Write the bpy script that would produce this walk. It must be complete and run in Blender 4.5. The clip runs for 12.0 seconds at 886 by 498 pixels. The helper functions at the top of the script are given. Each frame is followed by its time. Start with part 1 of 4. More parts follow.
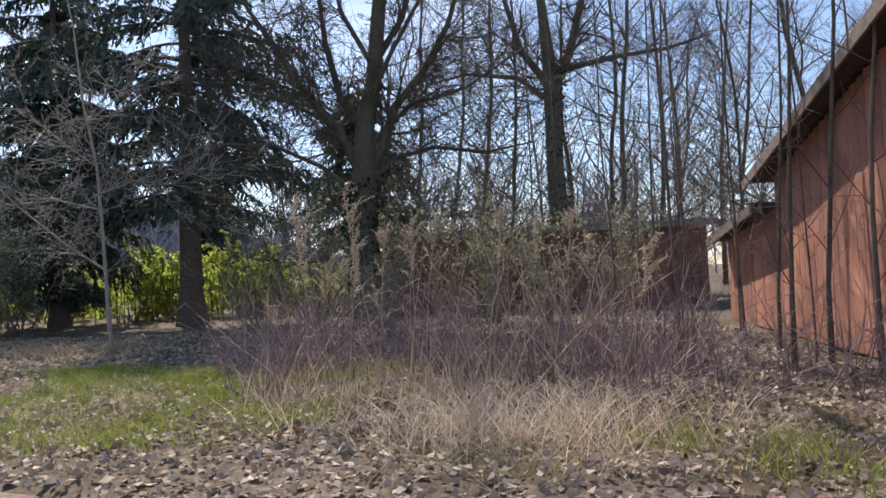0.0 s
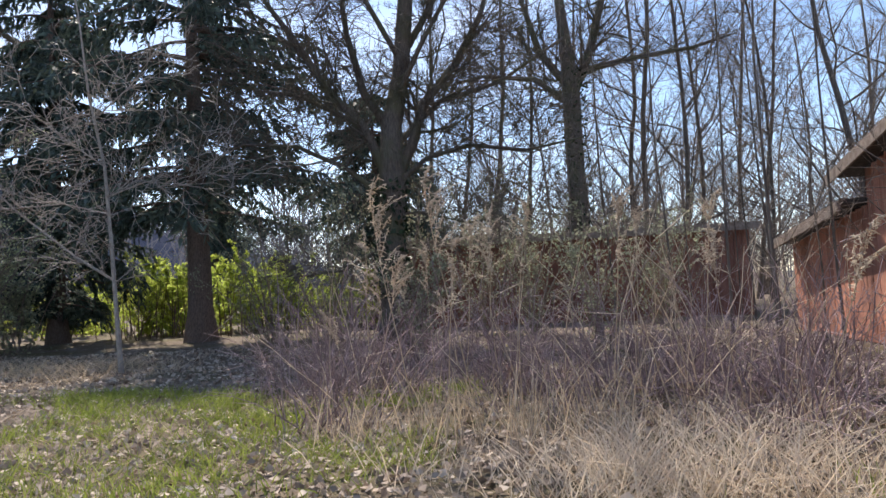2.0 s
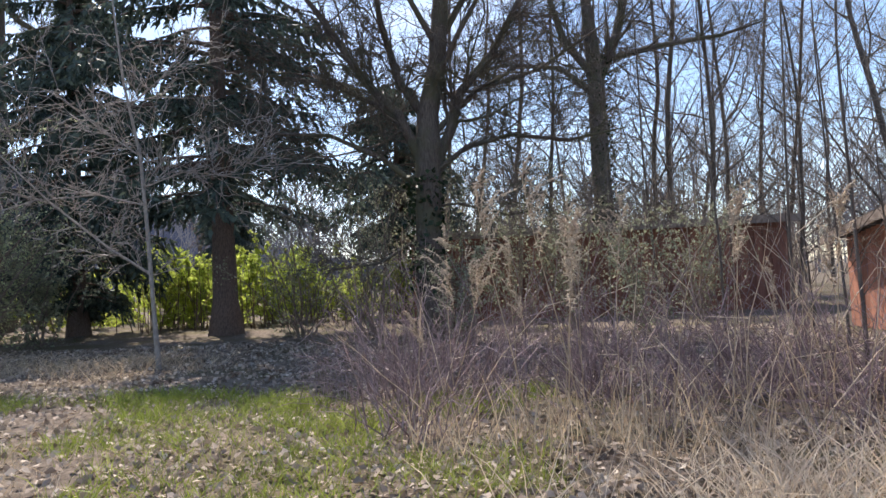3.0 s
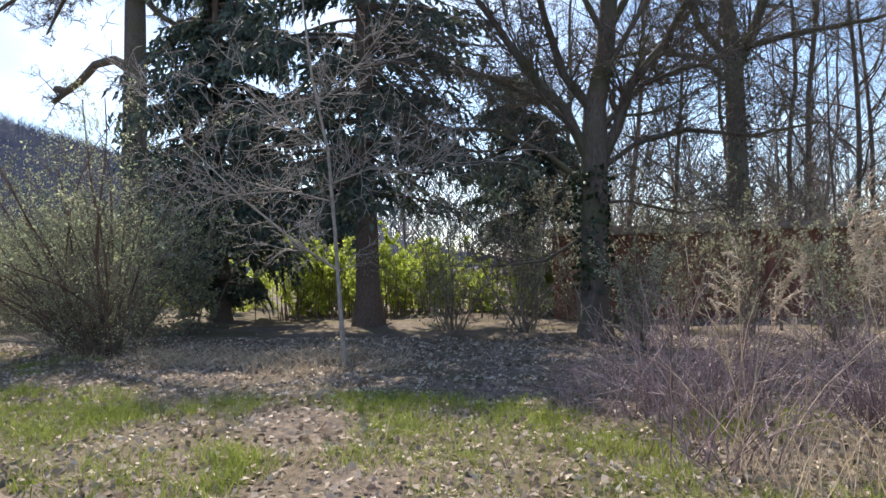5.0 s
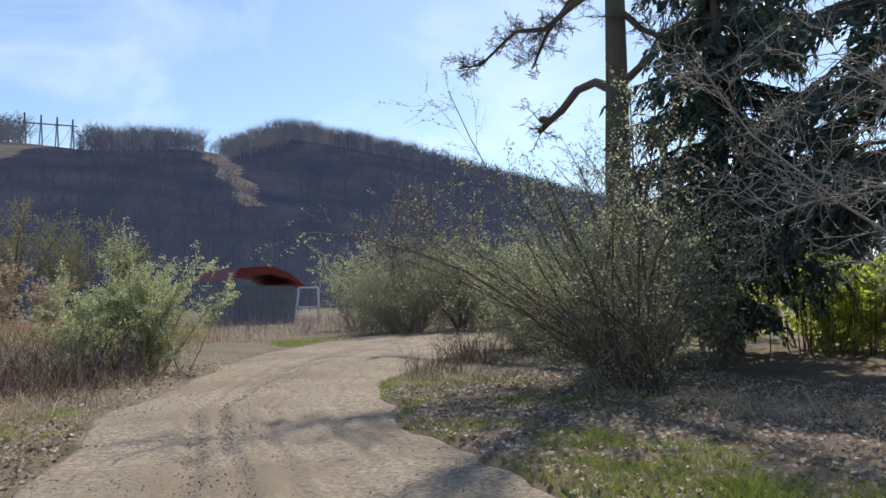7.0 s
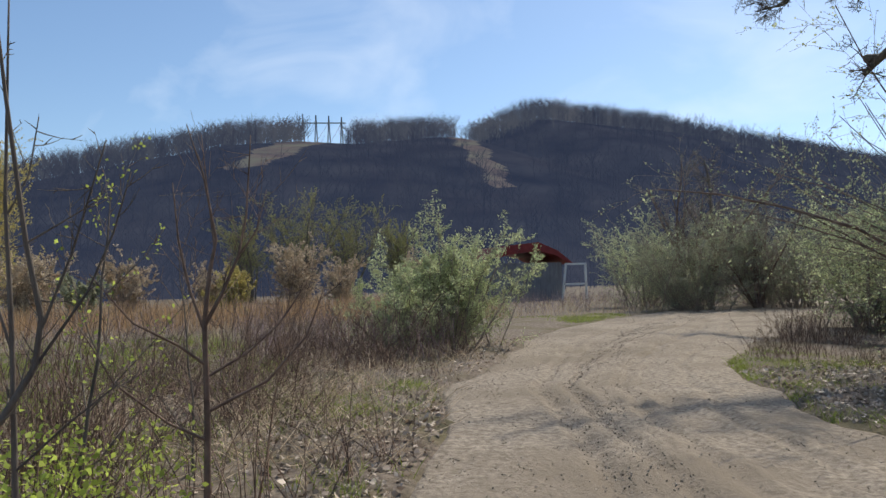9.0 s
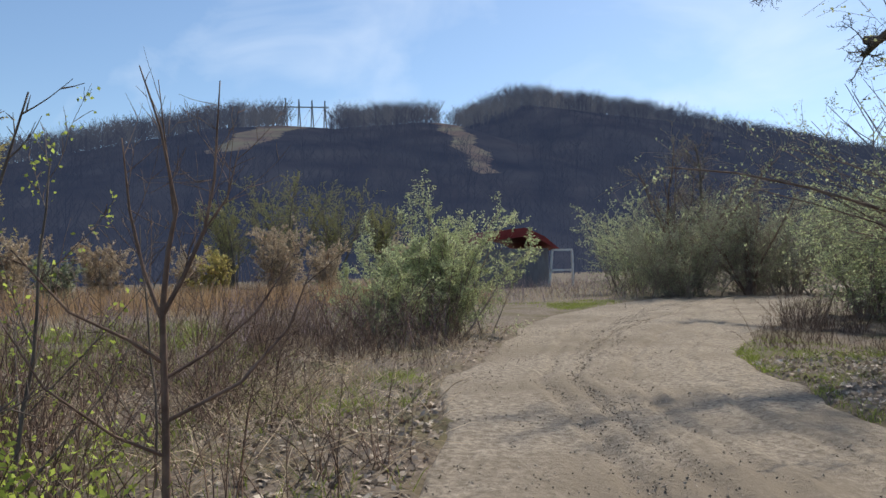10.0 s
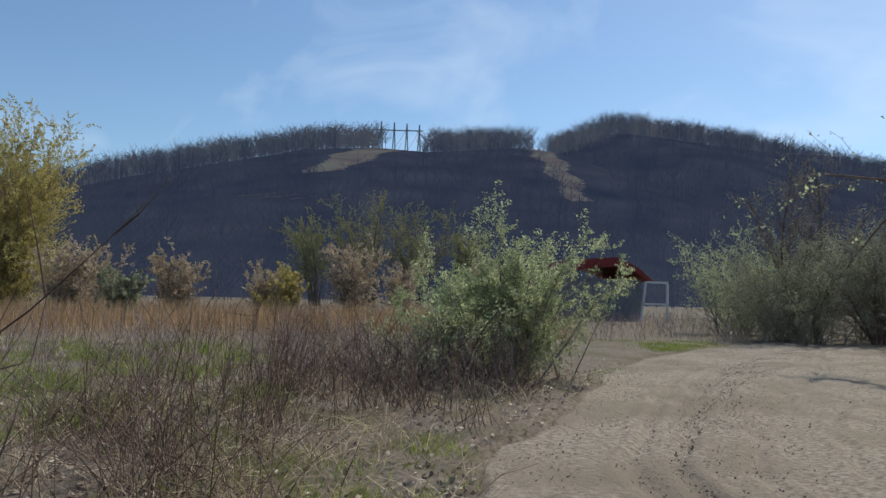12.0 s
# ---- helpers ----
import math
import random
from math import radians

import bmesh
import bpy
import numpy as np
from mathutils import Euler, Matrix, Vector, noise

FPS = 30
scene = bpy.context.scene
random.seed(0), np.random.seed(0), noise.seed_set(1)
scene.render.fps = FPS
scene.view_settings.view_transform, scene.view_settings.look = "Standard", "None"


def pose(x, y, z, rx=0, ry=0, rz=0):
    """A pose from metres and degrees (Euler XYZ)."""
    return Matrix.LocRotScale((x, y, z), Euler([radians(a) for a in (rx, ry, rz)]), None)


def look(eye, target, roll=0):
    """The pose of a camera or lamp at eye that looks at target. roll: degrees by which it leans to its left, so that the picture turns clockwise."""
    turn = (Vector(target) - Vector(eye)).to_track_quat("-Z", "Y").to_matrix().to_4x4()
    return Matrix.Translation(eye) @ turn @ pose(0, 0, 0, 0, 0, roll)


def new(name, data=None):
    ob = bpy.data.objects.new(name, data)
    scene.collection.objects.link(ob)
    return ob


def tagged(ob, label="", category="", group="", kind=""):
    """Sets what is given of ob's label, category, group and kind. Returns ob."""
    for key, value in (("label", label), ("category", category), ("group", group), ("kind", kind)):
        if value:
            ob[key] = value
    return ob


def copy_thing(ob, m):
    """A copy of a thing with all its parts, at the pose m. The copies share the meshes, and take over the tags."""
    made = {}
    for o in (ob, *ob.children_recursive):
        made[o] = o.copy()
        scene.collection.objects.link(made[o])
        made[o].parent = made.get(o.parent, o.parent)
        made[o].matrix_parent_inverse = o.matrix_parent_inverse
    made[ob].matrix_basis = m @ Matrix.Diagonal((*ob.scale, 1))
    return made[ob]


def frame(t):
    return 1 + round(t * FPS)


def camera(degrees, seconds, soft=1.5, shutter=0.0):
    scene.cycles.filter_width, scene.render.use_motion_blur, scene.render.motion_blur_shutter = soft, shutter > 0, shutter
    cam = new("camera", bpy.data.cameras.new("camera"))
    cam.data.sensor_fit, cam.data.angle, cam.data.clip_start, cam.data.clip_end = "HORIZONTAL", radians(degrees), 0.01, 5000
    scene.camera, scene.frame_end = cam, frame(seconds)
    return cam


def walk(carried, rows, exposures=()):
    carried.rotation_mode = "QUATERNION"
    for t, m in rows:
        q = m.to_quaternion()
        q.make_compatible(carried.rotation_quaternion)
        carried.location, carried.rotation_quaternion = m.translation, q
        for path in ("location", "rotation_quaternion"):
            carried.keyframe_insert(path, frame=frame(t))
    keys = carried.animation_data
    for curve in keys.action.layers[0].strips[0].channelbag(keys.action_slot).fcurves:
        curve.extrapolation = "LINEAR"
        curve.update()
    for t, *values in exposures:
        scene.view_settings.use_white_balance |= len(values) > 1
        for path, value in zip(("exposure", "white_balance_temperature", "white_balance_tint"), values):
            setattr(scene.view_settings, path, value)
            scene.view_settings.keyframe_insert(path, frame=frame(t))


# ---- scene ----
cam = camera(62.1, 12.0)
PATH = [
    (0, (4.855, 0.659, 1.175), (4.567, 2.637, 1.246), -2.4),
    (0.5, (4.699, 0.809, 1.194), (4.376, 2.781, 1.274), -2.6),
    (1, (4.529, 1.091, 1.187), (4.219, 3.065, 1.273), -3.0),
    (1.5, (4.176, 1.422, 1.157), (3.902, 3.4, 1.252), -3.2),
    (2, (3.83, 1.803, 1.141), (3.56, 3.782, 1.246), -2.9),
    (2.5, (3.419, 2.166, 1.168), (3.144, 4.145, 1.259), -2.8),
    (4.5, (1.961, 1.798, 1.532), (1.63, 3.77, 1.59), -1.8),
    (5, (1.355, 2.028, 1.541), (0.87, 3.968, 1.588), -1.5),
    (5.5, (0.737, 2.324, 1.552), (0.009, 4.186, 1.592), -1.5),
    (6, (0.014, 2.6, 1.555), (-0.982, 4.334, 1.587), -1.4),
    (6.5, (-0.635, 2.822, 1.55), (-1.874, 4.391, 1.622), -1.0),
    (7, (-1.394, 3.045, 1.617), (-2.852, 4.407, 1.756), -1.2),
    (7.5, (-2.054, 3.139, 1.665), (-3.633, 4.355, 1.837), -1.6),
    (9.5, (-3.68, 2.444, 1.451), (-5.527, 3.207, 1.533), -1.6),
    (10, (-4.115, 2.747, 1.465), (-5.924, 3.597, 1.524), -1.4),
    (10.5, (-4.562, 3.095, 1.478), (-6.329, 4.032, 1.519), -0.7),
    (11, (-5.088, 3.456, 1.497), (-6.882, 4.337, 1.553), -0.3),
    (11.5, (-5.672, 3.773, 1.513), (-7.529, 4.509, 1.61), 0.1),
    (12, (-6.322, 4.098, 1.532), (-8.217, 4.724, 1.659), 1.4),
]
walk(cam, [(t, look(*r)) for t, *r in PATH],
     exposures=[(0, 0.33, 6650, 14), (2.5, 0.6, 6600, 14), (5.5, 0.68, 6550, 11), (6, 0.3, 6540, 10), (7, 0.1, 6500, 9), (7.5, -0.12, 6480, 8), (9.5, -0.12, 6450, 7), (11.5, -0.15, 6400, 7), (12, -0.36, 6150, 4)])

# ---- world, sun ----
SUN_AZ, SUN_EL = 30.0, 49.0        # degrees: turn from +y towards -x, height
sun_from = Vector((-math.sin(radians(SUN_AZ)) * math.cos(radians(SUN_EL)),
                   math.cos(radians(SUN_AZ)) * math.cos(radians(SUN_EL)), math.sin(radians(SUN_EL))))
world = bpy.data.worlds.new("sky")
scene.world = world
world.use_nodes = True
wn = world.node_tree
wn.nodes.clear()
w_out = wn.nodes.new("ShaderNodeOutputWorld")
w_bg = wn.nodes.new("ShaderNodeBackground")
w_sky = wn.nodes.new("ShaderNodeTexSky")
w_sky.sky_type = "NISHITA"
w_sky.sun_disc = False
w_sky.sun_elevation = radians(SUN_EL)
w_sky.sun_rotation = radians(-SUN_AZ)
w_sky.air_density, w_sky.dust_density, w_sky.ozone_density = 1.0, 0.5, 3.5
w_co = wn.nodes.new("ShaderNodeTexCoord")
w_map = wn.nodes.new("ShaderNodeMapping")
w_map.inputs["Scale"].default_value = (1.2, 3.0, 5.0)
w_map.inputs["Rotation"].default_value = (0.3, 0.2, 0.7)
w_noise = wn.nodes.new("ShaderNodeTexNoise")
w_noise.inputs["Scale"].default_value, w_noise.inputs["Detail"].default_value = 1.6, 7
w_noise.inputs["Distortion"].default_value = 0.6
w_ramp = wn.nodes.new("ShaderNodeMapRange")
w_ramp.inputs["From Min"].default_value, w_ramp.inputs["From Max"].default_value = 0.5, 0.85
w_ramp.inputs["To Max"].default_value = 0.45
w_mix = wn.nodes.new("ShaderNodeMix")
w_mix.data_type = "RGBA"
w_mix.inputs["B"].default_value = (7.5, 8.0, 8.8, 1)
wn.links.new(w_co.outputs["Generated"], w_map.inputs["Vector"])
wn.links.new(w_map.outputs["Vector"], w_noise.inputs["Vector"])
wn.links.new(w_noise.outputs["Fac"], w_ramp.inputs["Value"])
wn.links.new(w_ramp.outputs["Result"], w_mix.inputs["Factor"])
wn.links.new(w_sky.outputs["Color"], w_mix.inputs["A"])
wn.links.new(w_mix.outputs["Result"], w_bg.inputs["Color"])
wn.links.new(w_bg.outputs["Background"], w_out.inputs["Surface"])
w_bg.inputs["Strength"].default_value = 0.15
sun = new("sun", bpy.data.lights.new("sun", "SUN"))
sun.data.energy, sun.data.angle, sun.data.color = 5.0, radians(0.5), (1.0, 0.92, 0.80)
sun.matrix_world = look(sun_from * 60, (0, 0, 0))


# ---- materials ----
def material(name, c1, c2, scale=6.0, rough=0.85, bump=0.3, c3=None, big=0.6, stretch=(1, 1, 1), spread=0.0,
             translucent=0.0, island=False, haze_glow=None):
    """Two colours mixed by fine grain, a third by broad patches; spread: brightness differing from piece to piece."""
    m = bpy.data.materials.new(name)
    m.use_nodes = True
    n, l = m.node_tree.nodes, m.node_tree.links
    b = n["Principled BSDF"]
    b.inputs["Roughness"].default_value = rough
    b.inputs["Specular IOR Level"].default_value = 0.25
    geo = n.new("ShaderNodeNewGeometry")
    mp = n.new("ShaderNodeMapping")
    mp.inputs["Scale"].default_value = stretch
    l.new(geo.outputs["Position"], mp.inputs["Vector"])
    fine = n.new("ShaderNodeTexNoise")
    fine.inputs["Scale"].default_value, fine.inputs["Detail"].default_value = scale, 8
    fine.inputs["Roughness"].default_value = 0.65
    l.new(mp.outputs["Vector"], fine.inputs["Vector"])
    r = n.new("ShaderNodeMapRange")
    r.inputs["From Min"].default_value, r.inputs["From Max"].default_value = 0.32, 0.68
    l.new(fine.outputs["Fac"], r.inputs["Value"])
    mix = n.new("ShaderNodeMix")
    mix.data_type = "RGBA"
    mix.inputs["A"].default_value, mix.inputs["B"].default_value = (*c1, 1), (*c2, 1)
    l.new(r.outputs["Result"], mix.inputs["Factor"])
    col = mix.outputs["Result"]
    if c3:
        broad = n.new("ShaderNodeTexNoise")
        broad.inputs["Scale"].default_value, broad.inputs["Detail"].default_value = big, 5
        l.new(geo.outputs["Position"], broad.inputs["Vector"])
        r2 = n.new("ShaderNodeMapRange")
        r2.inputs["From Min"].default_value, r2.inputs["From Max"].default_value = 0.45, 0.62
        l.new(broad.outputs["Fac"], r2.inputs["Value"])
        mix2 = n.new("ShaderNodeMix")
        mix2.data_type = "RGBA"
        mix2.inputs["B"].default_value = (*c3, 1)
        l.new(col, mix2.inputs["A"])
        l.new(r2.outputs["Result"], mix2.inputs["Factor"])
        col = mix2.outputs["Result"]
    if spread:
        if island:
            rnd = geo.outputs["Random Per Island"]
        else:
            rnd = n.new("ShaderNodeObjectInfo").outputs["Random"]
        r3 = n.new("ShaderNodeMapRange")
        r3.inputs["To Min"].default_value, r3.inputs["To Max"].default_value = 1 - spread, 1 + spread
        l.new(rnd, r3.inputs["Value"])
        hs = n.new("ShaderNodeHueSaturation")
        l.new(col, hs.inputs["Color"])
        l.new(r3.outputs["Result"], hs.inputs["Value"])
        col = hs.outputs["Color"]
    l.new(col, b.inputs["Base Color"])
    if bump:
        bp = n.new("ShaderNodeBump")
        bp.inputs["Strength"].default_value, bp.inputs["Distance"].default_value = bump, 0.03
        l.new(fine.outputs["Fac"], bp.inputs["Height"])
        l.new(bp.outputs["Normal"], b.inputs["Normal"])
    # patchy emission in place of distance haze; specular goes to zero with it
    if haze_glow:
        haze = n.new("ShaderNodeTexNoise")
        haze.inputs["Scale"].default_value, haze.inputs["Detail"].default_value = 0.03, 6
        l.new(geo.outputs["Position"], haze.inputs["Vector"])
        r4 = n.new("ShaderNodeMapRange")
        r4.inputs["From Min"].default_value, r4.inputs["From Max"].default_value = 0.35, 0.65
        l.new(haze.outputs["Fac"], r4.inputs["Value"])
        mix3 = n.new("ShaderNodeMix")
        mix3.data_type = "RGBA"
        mix3.inputs["A"].default_value = (haze_glow[0] * 0.78, haze_glow[1] * 0.8, haze_glow[2] * 0.85, 1)
        mix3.inputs["B"].default_value = (haze_glow[0] * 1.4, haze_glow[1] * 1.25, haze_glow[2] * 1.1, 1)
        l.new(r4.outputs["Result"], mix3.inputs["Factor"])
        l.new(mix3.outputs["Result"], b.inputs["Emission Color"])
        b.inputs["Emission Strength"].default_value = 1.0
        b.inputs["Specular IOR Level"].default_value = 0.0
    if translucent:
        tr = n.new("ShaderNodeBsdfTranslucent")
        l.new(col, tr.inputs["Color"])
        ms = n.new("ShaderNodeMixShader")
        ms.inputs["Fac"].default_value = translucent
        l.new(b.outputs["BSDF"], ms.inputs[1])
        l.new(tr.outputs["BSDF"], ms.inputs[2])
        l.new(ms.outputs["Shader"], n["Material Output"].inputs["Surface"])
    return m


# blue air haze over the far hill, put in as emission colour
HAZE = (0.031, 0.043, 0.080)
M_ground = material("leaf_mould", (0.055, 0.040, 0.032), (0.27, 0.215, 0.165), 13, 0.95, 1.0, (0.12, 0.10, 0.055), 0.8)
M_road = material("packed_dirt", (0.130, 0.102, 0.075), (0.40, 0.335, 0.262), 15, 0.95, 1.0, (0.205, 0.165, 0.122), 0.55)
M_pebble = material("gravel", (0.15, 0.125, 0.10), (0.40, 0.345, 0.28), 30, 0.9, 0.3, spread=0.5, island=True)
M_bark = material("grey_bark", (0.075, 0.061, 0.052), (0.20, 0.165, 0.14), 9, 0.95, 1.0, (0.12, 0.115, 0.075), 1.4, (4, 4, 0.7))
M_bark_far = material("dim_bark", (0.09, 0.075, 0.064), (0.20, 0.165, 0.135), 5, 0.95, 0.6, stretch=(3, 3, 0.6), spread=0.25)
M_bark_red = material("spruce_bark", (0.09, 0.066, 0.056), (0.22, 0.165, 0.14), 11, 0.95, 1.0, stretch=(3, 3, 1))
M_pale_bark = material("pale_smooth_bark", (0.22, 0.19, 0.165), (0.40, 0.36, 0.32), 14, 0.8, 0.4, stretch=(2, 2, 1))
M_twig = material("brown_twig", (0.16, 0.125, 0.10), (0.31, 0.25, 0.205), 8, 0.85, 0.2, spread=0.3, island=True)
M_needle = material("spruce_needles", (0.050, 0.072, 0.062), (0.115, 0.150, 0.115), 3, 0.5, 0, spread=0.45, island=True, translucent=0.25)
M_bud = material("young_leaves", (0.36, 0.41, 0.20), (0.58, 0.61, 0.36), 3, 0.7, 0, spread=0.35, island=True, translucent=0.5)
M_fresh = material("fresh_green_leaves", (0.34, 0.42, 0.07), (0.54, 0.60, 0.14), 2, 0.6, 0, spread=0.35, island=True, translucent=0.62)
M_dull = material("grey_green_leaves", (0.24, 0.255, 0.155), (0.40, 0.41, 0.28), 3, 0.7, 0, spread=0.35, island=True, translucent=0.45)
M_olive = material("olive_spring_leaves", (0.22, 0.22, 0.09), (0.36, 0.36, 0.16), 3, 0.7, 0, spread=0.35, island=True, translucent=0.4)
M_ivy = material("dark_ivy_leaves", (0.015, 0.028, 0.014), (0.04, 0.065, 0.028), 3, 0.45, 0, spread=0.4, island=True, translucent=0.1)
M_willow = material("yellow_willow_leaves", (0.42, 0.35, 0.12), (0.60, 0.52, 0.20), 2, 0.7, 0, spread=0.3, island=True, translucent=0.4)
M_straw = material("dry_straw", (0.40, 0.31, 0.21), (0.62, 0.51, 0.37), 5, 0.85, 0, spread=0.35, island=True, translucent=0.25)
M_reed = material("orange_reeds", (0.40, 0.25, 0.13), (0.58, 0.40, 0.23), 1, 0.85, 0, spread=0.3, island=True, translucent=0.25)
M_cane = material("bramble_canes", (0.20, 0.145, 0.15), (0.40, 0.31, 0.31), 4, 0.8, 0, spread=0.4, island=True)
M_brush = material("dark_brush_stems", (0.075, 0.048, 0.036), (0.24, 0.165, 0.125), 4, 0.8, 0, spread=0.4, island=True)
M_plume = material("dry_seed_plume", (0.55, 0.45, 0.34), (0.78, 0.68, 0.54), 8, 0.9, 0, spread=0.25, island=True, translucent=0.35)
M_grass = material("spring_grass", (0.17, 0.215, 0.04), (0.33, 0.38, 0.09), 1.5, 0.6, 0, spread=0.35, island=True, translucent=0.4)
M_litter = material("fallen_leaves", (0.17, 0.115, 0.08), (0.58, 0.50, 0.41), 3.2, 0.8, 0, spread=0.5, island=True, translucent=0.15)
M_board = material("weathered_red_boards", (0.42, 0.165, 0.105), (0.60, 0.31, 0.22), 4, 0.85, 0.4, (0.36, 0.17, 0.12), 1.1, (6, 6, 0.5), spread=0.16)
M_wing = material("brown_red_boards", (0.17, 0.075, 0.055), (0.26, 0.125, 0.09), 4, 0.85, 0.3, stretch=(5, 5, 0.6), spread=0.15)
M_fascia = material("grey_fascia_wood", (0.16, 0.12, 0.10), (0.30, 0.25, 0.21), 10, 0.9, 0.4)
M_roofing = material("dark_roofing", (0.05, 0.045, 0.042), (0.11, 0.095, 0.085), 14, 0.9, 0.4)
M_redroof = material("red_metal_roof", (0.15, 0.018, 0.018), (0.23, 0.035, 0.03), 2, 0.5, 0.1)
M_greywall = material("grey_sheet_wall", (0.12, 0.125, 0.14), (0.22, 0.225, 0.24), 1.5, 0.7, 0.2, stretch=(4, 4, 0.5))
M_white = material("white_painted_wood", (0.55, 0.55, 0.53), (0.72, 0.72, 0.70), 6, 0.6, 0.1)
M_glass = material("dark_green_glass", (0.04, 0.07, 0.06), (0.06, 0.10, 0.085), 2, 0.12, 0)
# hill and far woods emit a painted haze tint, brightest on the ridge trees
M_hill = material("far_wooded_slope", (0.003, 0.0025, 0.0025), (0.009, 0.007, 0.006), 0.05, 1.0, 0, (0.012, 0.009, 0.007), 0.012, haze_glow=HAZE)
M_hilltree = material("far_bare_woods", (0.014, 0.011, 0.011), (0.035, 0.028, 0.026), 0.02, 1.0, 0, spread=0.3, island=True, haze_glow=(0.058, 0.070, 0.100))
M_hillside = material("far_dark_woods", (0.006, 0.005, 0.005), (0.022, 0.017, 0.014), 0.02, 1.0, 0, spread=0.3, island=True, haze_glow=(0.029, 0.040, 0.074))
M_cut = material("cleared_strip", (0.035, 0.025, 0.018), (0.13, 0.092, 0.062), 0.07, 1.0, 0, (0.10, 0.09, 0.05), 0.03, haze_glow=HAZE)
M_steel = material("galvanised_steel", (0.25, 0.26, 0.28), (0.35, 0.36, 0.38), 3, 0.5, 0)

rng = np.random.default_rng(7)


# ---- mesh makers ----
def link(name, me, mat, parent=None, label="", smooth=True):
    me.materials.append(mat)
    if smooth:
        me.polygons.foreach_set("use_smooth", np.ones(len(me.polygons), dtype=bool))
    ob = new(name, me)
    if parent:
        ob.parent = parent
    return tagged(ob, label)


def part(name, bm, mat, parent=None, label=""):
    me = bpy.data.meshes.new(name)
    bm.to_mesh(me)
    bm.free()
    return link(name, me, mat, parent, label, smooth=False)


def thing(name, at, label, category, group="", kind=""):
    ob = new(name)
    ob.location = at
    return tagged(ob, label, category, group, kind)


def quad_mesh(name, verts, per):
    """A mesh of separate faces with per corners each."""
    me = bpy.data.meshes.new(name)
    n = len(verts)
    me.vertices.add(n)
    me.vertices.foreach_set("co", np.asarray(verts, dtype=np.float32).ravel())
    me.loops.add(n)
    me.loops.foreach_set("vertex_index", np.arange(n, dtype=np.int32))
    me.polygons.add(n // per)
    me.polygons.foreach_set("loop_start", np.arange(0, n, per, dtype=np.int32))
    me.update(calc_edges=True)
    return me


def unit(v):
    return v / np.maximum(np.linalg.norm(v, axis=-1, keepdims=True), 1e-9)


def tubes(name, segs, sides=4):
    """Tapered round segments, one row each: x0 y0 z0 x1 y1 z1 r0 r1."""
    s = np.asarray(segs, dtype=np.float64).reshape(-1, 8)
    p0, p1, r0, r1 = s[:, :3], s[:, 3:6], s[:, 6], s[:, 7]
    d = unit(p1 - p0)
    p1 = p1 + d * (r1 * 0.35)[:, None]
    ref = np.where(np.abs(d[:, 2:3]) > 0.9, np.array([[1.0, 0, 0]]), np.array([[0, 0, 1.0]]))
    u = unit(np.cross(d, ref))
    w = np.cross(d, u)
    n = len(s)
    a = np.arange(sides) * 2 * np.pi / sides
    ring = np.cos(a)[None, :, None] * u[:, None, :] + np.sin(a)[None, :, None] * w[:, None, :]
    v = np.concatenate([p0[:, None] + ring * r0[:, None, None], p1[:, None] + ring * r1[:, None, None]], axis=1).reshape(-1, 3)
    base = (np.arange(n) * 2 * sides)[:, None, None]
    k = np.arange(sides)
    f = np.stack([k, (k + 1) % sides, (k + 1) % sides + sides, k + sides], axis=1)[None] + base
    me = bpy.data.meshes.new(name)
    me.vertices.add(len(v))
    me.vertices.foreach_set("co", v.astype(np.float32).ravel())
    f = f.reshape(-1).astype(np.int32)
    me.loops.add(len(f))
    me.loops.foreach_set("vertex_index", f)
    me.polygons.add(len(f) // 4)
    me.polygons.foreach_set("loop_start", np.arange(0, len(f), 4, dtype=np.int32))
    me.update(calc_edges=True)
    return me


def rod(name, segs, sides=6):
    """One unbroken tapered stem along segments that follow one another."""
    s = np.asarray(segs, dtype=np.float64).reshape(-1, 8)
    pts = np.concatenate([s[:, :3], s[-1:, 3:6]])
    rad = np.concatenate([s[:, 6], s[-1:, 7]])
    d = np.gradient(pts, axis=0)
    d = unit(d)
    main = unit(pts[-1:] - pts[:1])
    ref = np.array([[1.0, 0, 0]]) if abs(main[0, 2]) > 0.75 else np.array([[0, 0, 1.0]])
    u = unit(np.cross(d, ref))
    w = np.cross(d, u)
    a = np.arange(sides) * 2 * np.pi / sides
    ring = np.cos(a)[None, :, None] * u[:, None, :] + np.sin(a)[None, :, None] * w[:, None, :]
    v = (pts[:, None] + ring * rad[:, None, None]).reshape(-1, 3)
    n = len(s)
    k = np.arange(sides)
    f = (np.stack([k, (k + 1) % sides, (k + 1) % sides + sides, k + sides], axis=1)[None] + (np.arange(n) * sides)[:, None, None]).reshape(-1, 4)
    me = bpy.data.meshes.new(name)
    me.from_pydata(v.tolist(), [], f.tolist() + [list(range(n * sides, (n + 1) * sides))])
    return me


def leaf_mesh(name, pts, size, flat=0.0, long=1.5):
    """Small pointed leaves at the points, turned at random; flat: 1 lies level."""
    p = np.asarray(pts, dtype=np.float64).reshape(-1, 3)
    n = len(p)
    u = unit(rng.normal(size=(n, 3)) * np.array([1, 1, 1 - flat]))
    w = rng.normal(size=(n, 3)) * np.array([1, 1, 1 - 0.8 * flat])
    w = unit(w - (w * u).sum(1, keepdims=True) * u)
    s = (size * rng.uniform(0.55, 1.35, n))[:, None]
    up = np.cross(u, w) * s * 0.18
    v = np.stack([p - u * s * long / 2, p + w * s / 2 + up, p + u * s * long / 2, p - w * s / 2 + up], axis=1)
    return quad_mesh(name, v.reshape(-1, 3), 4)


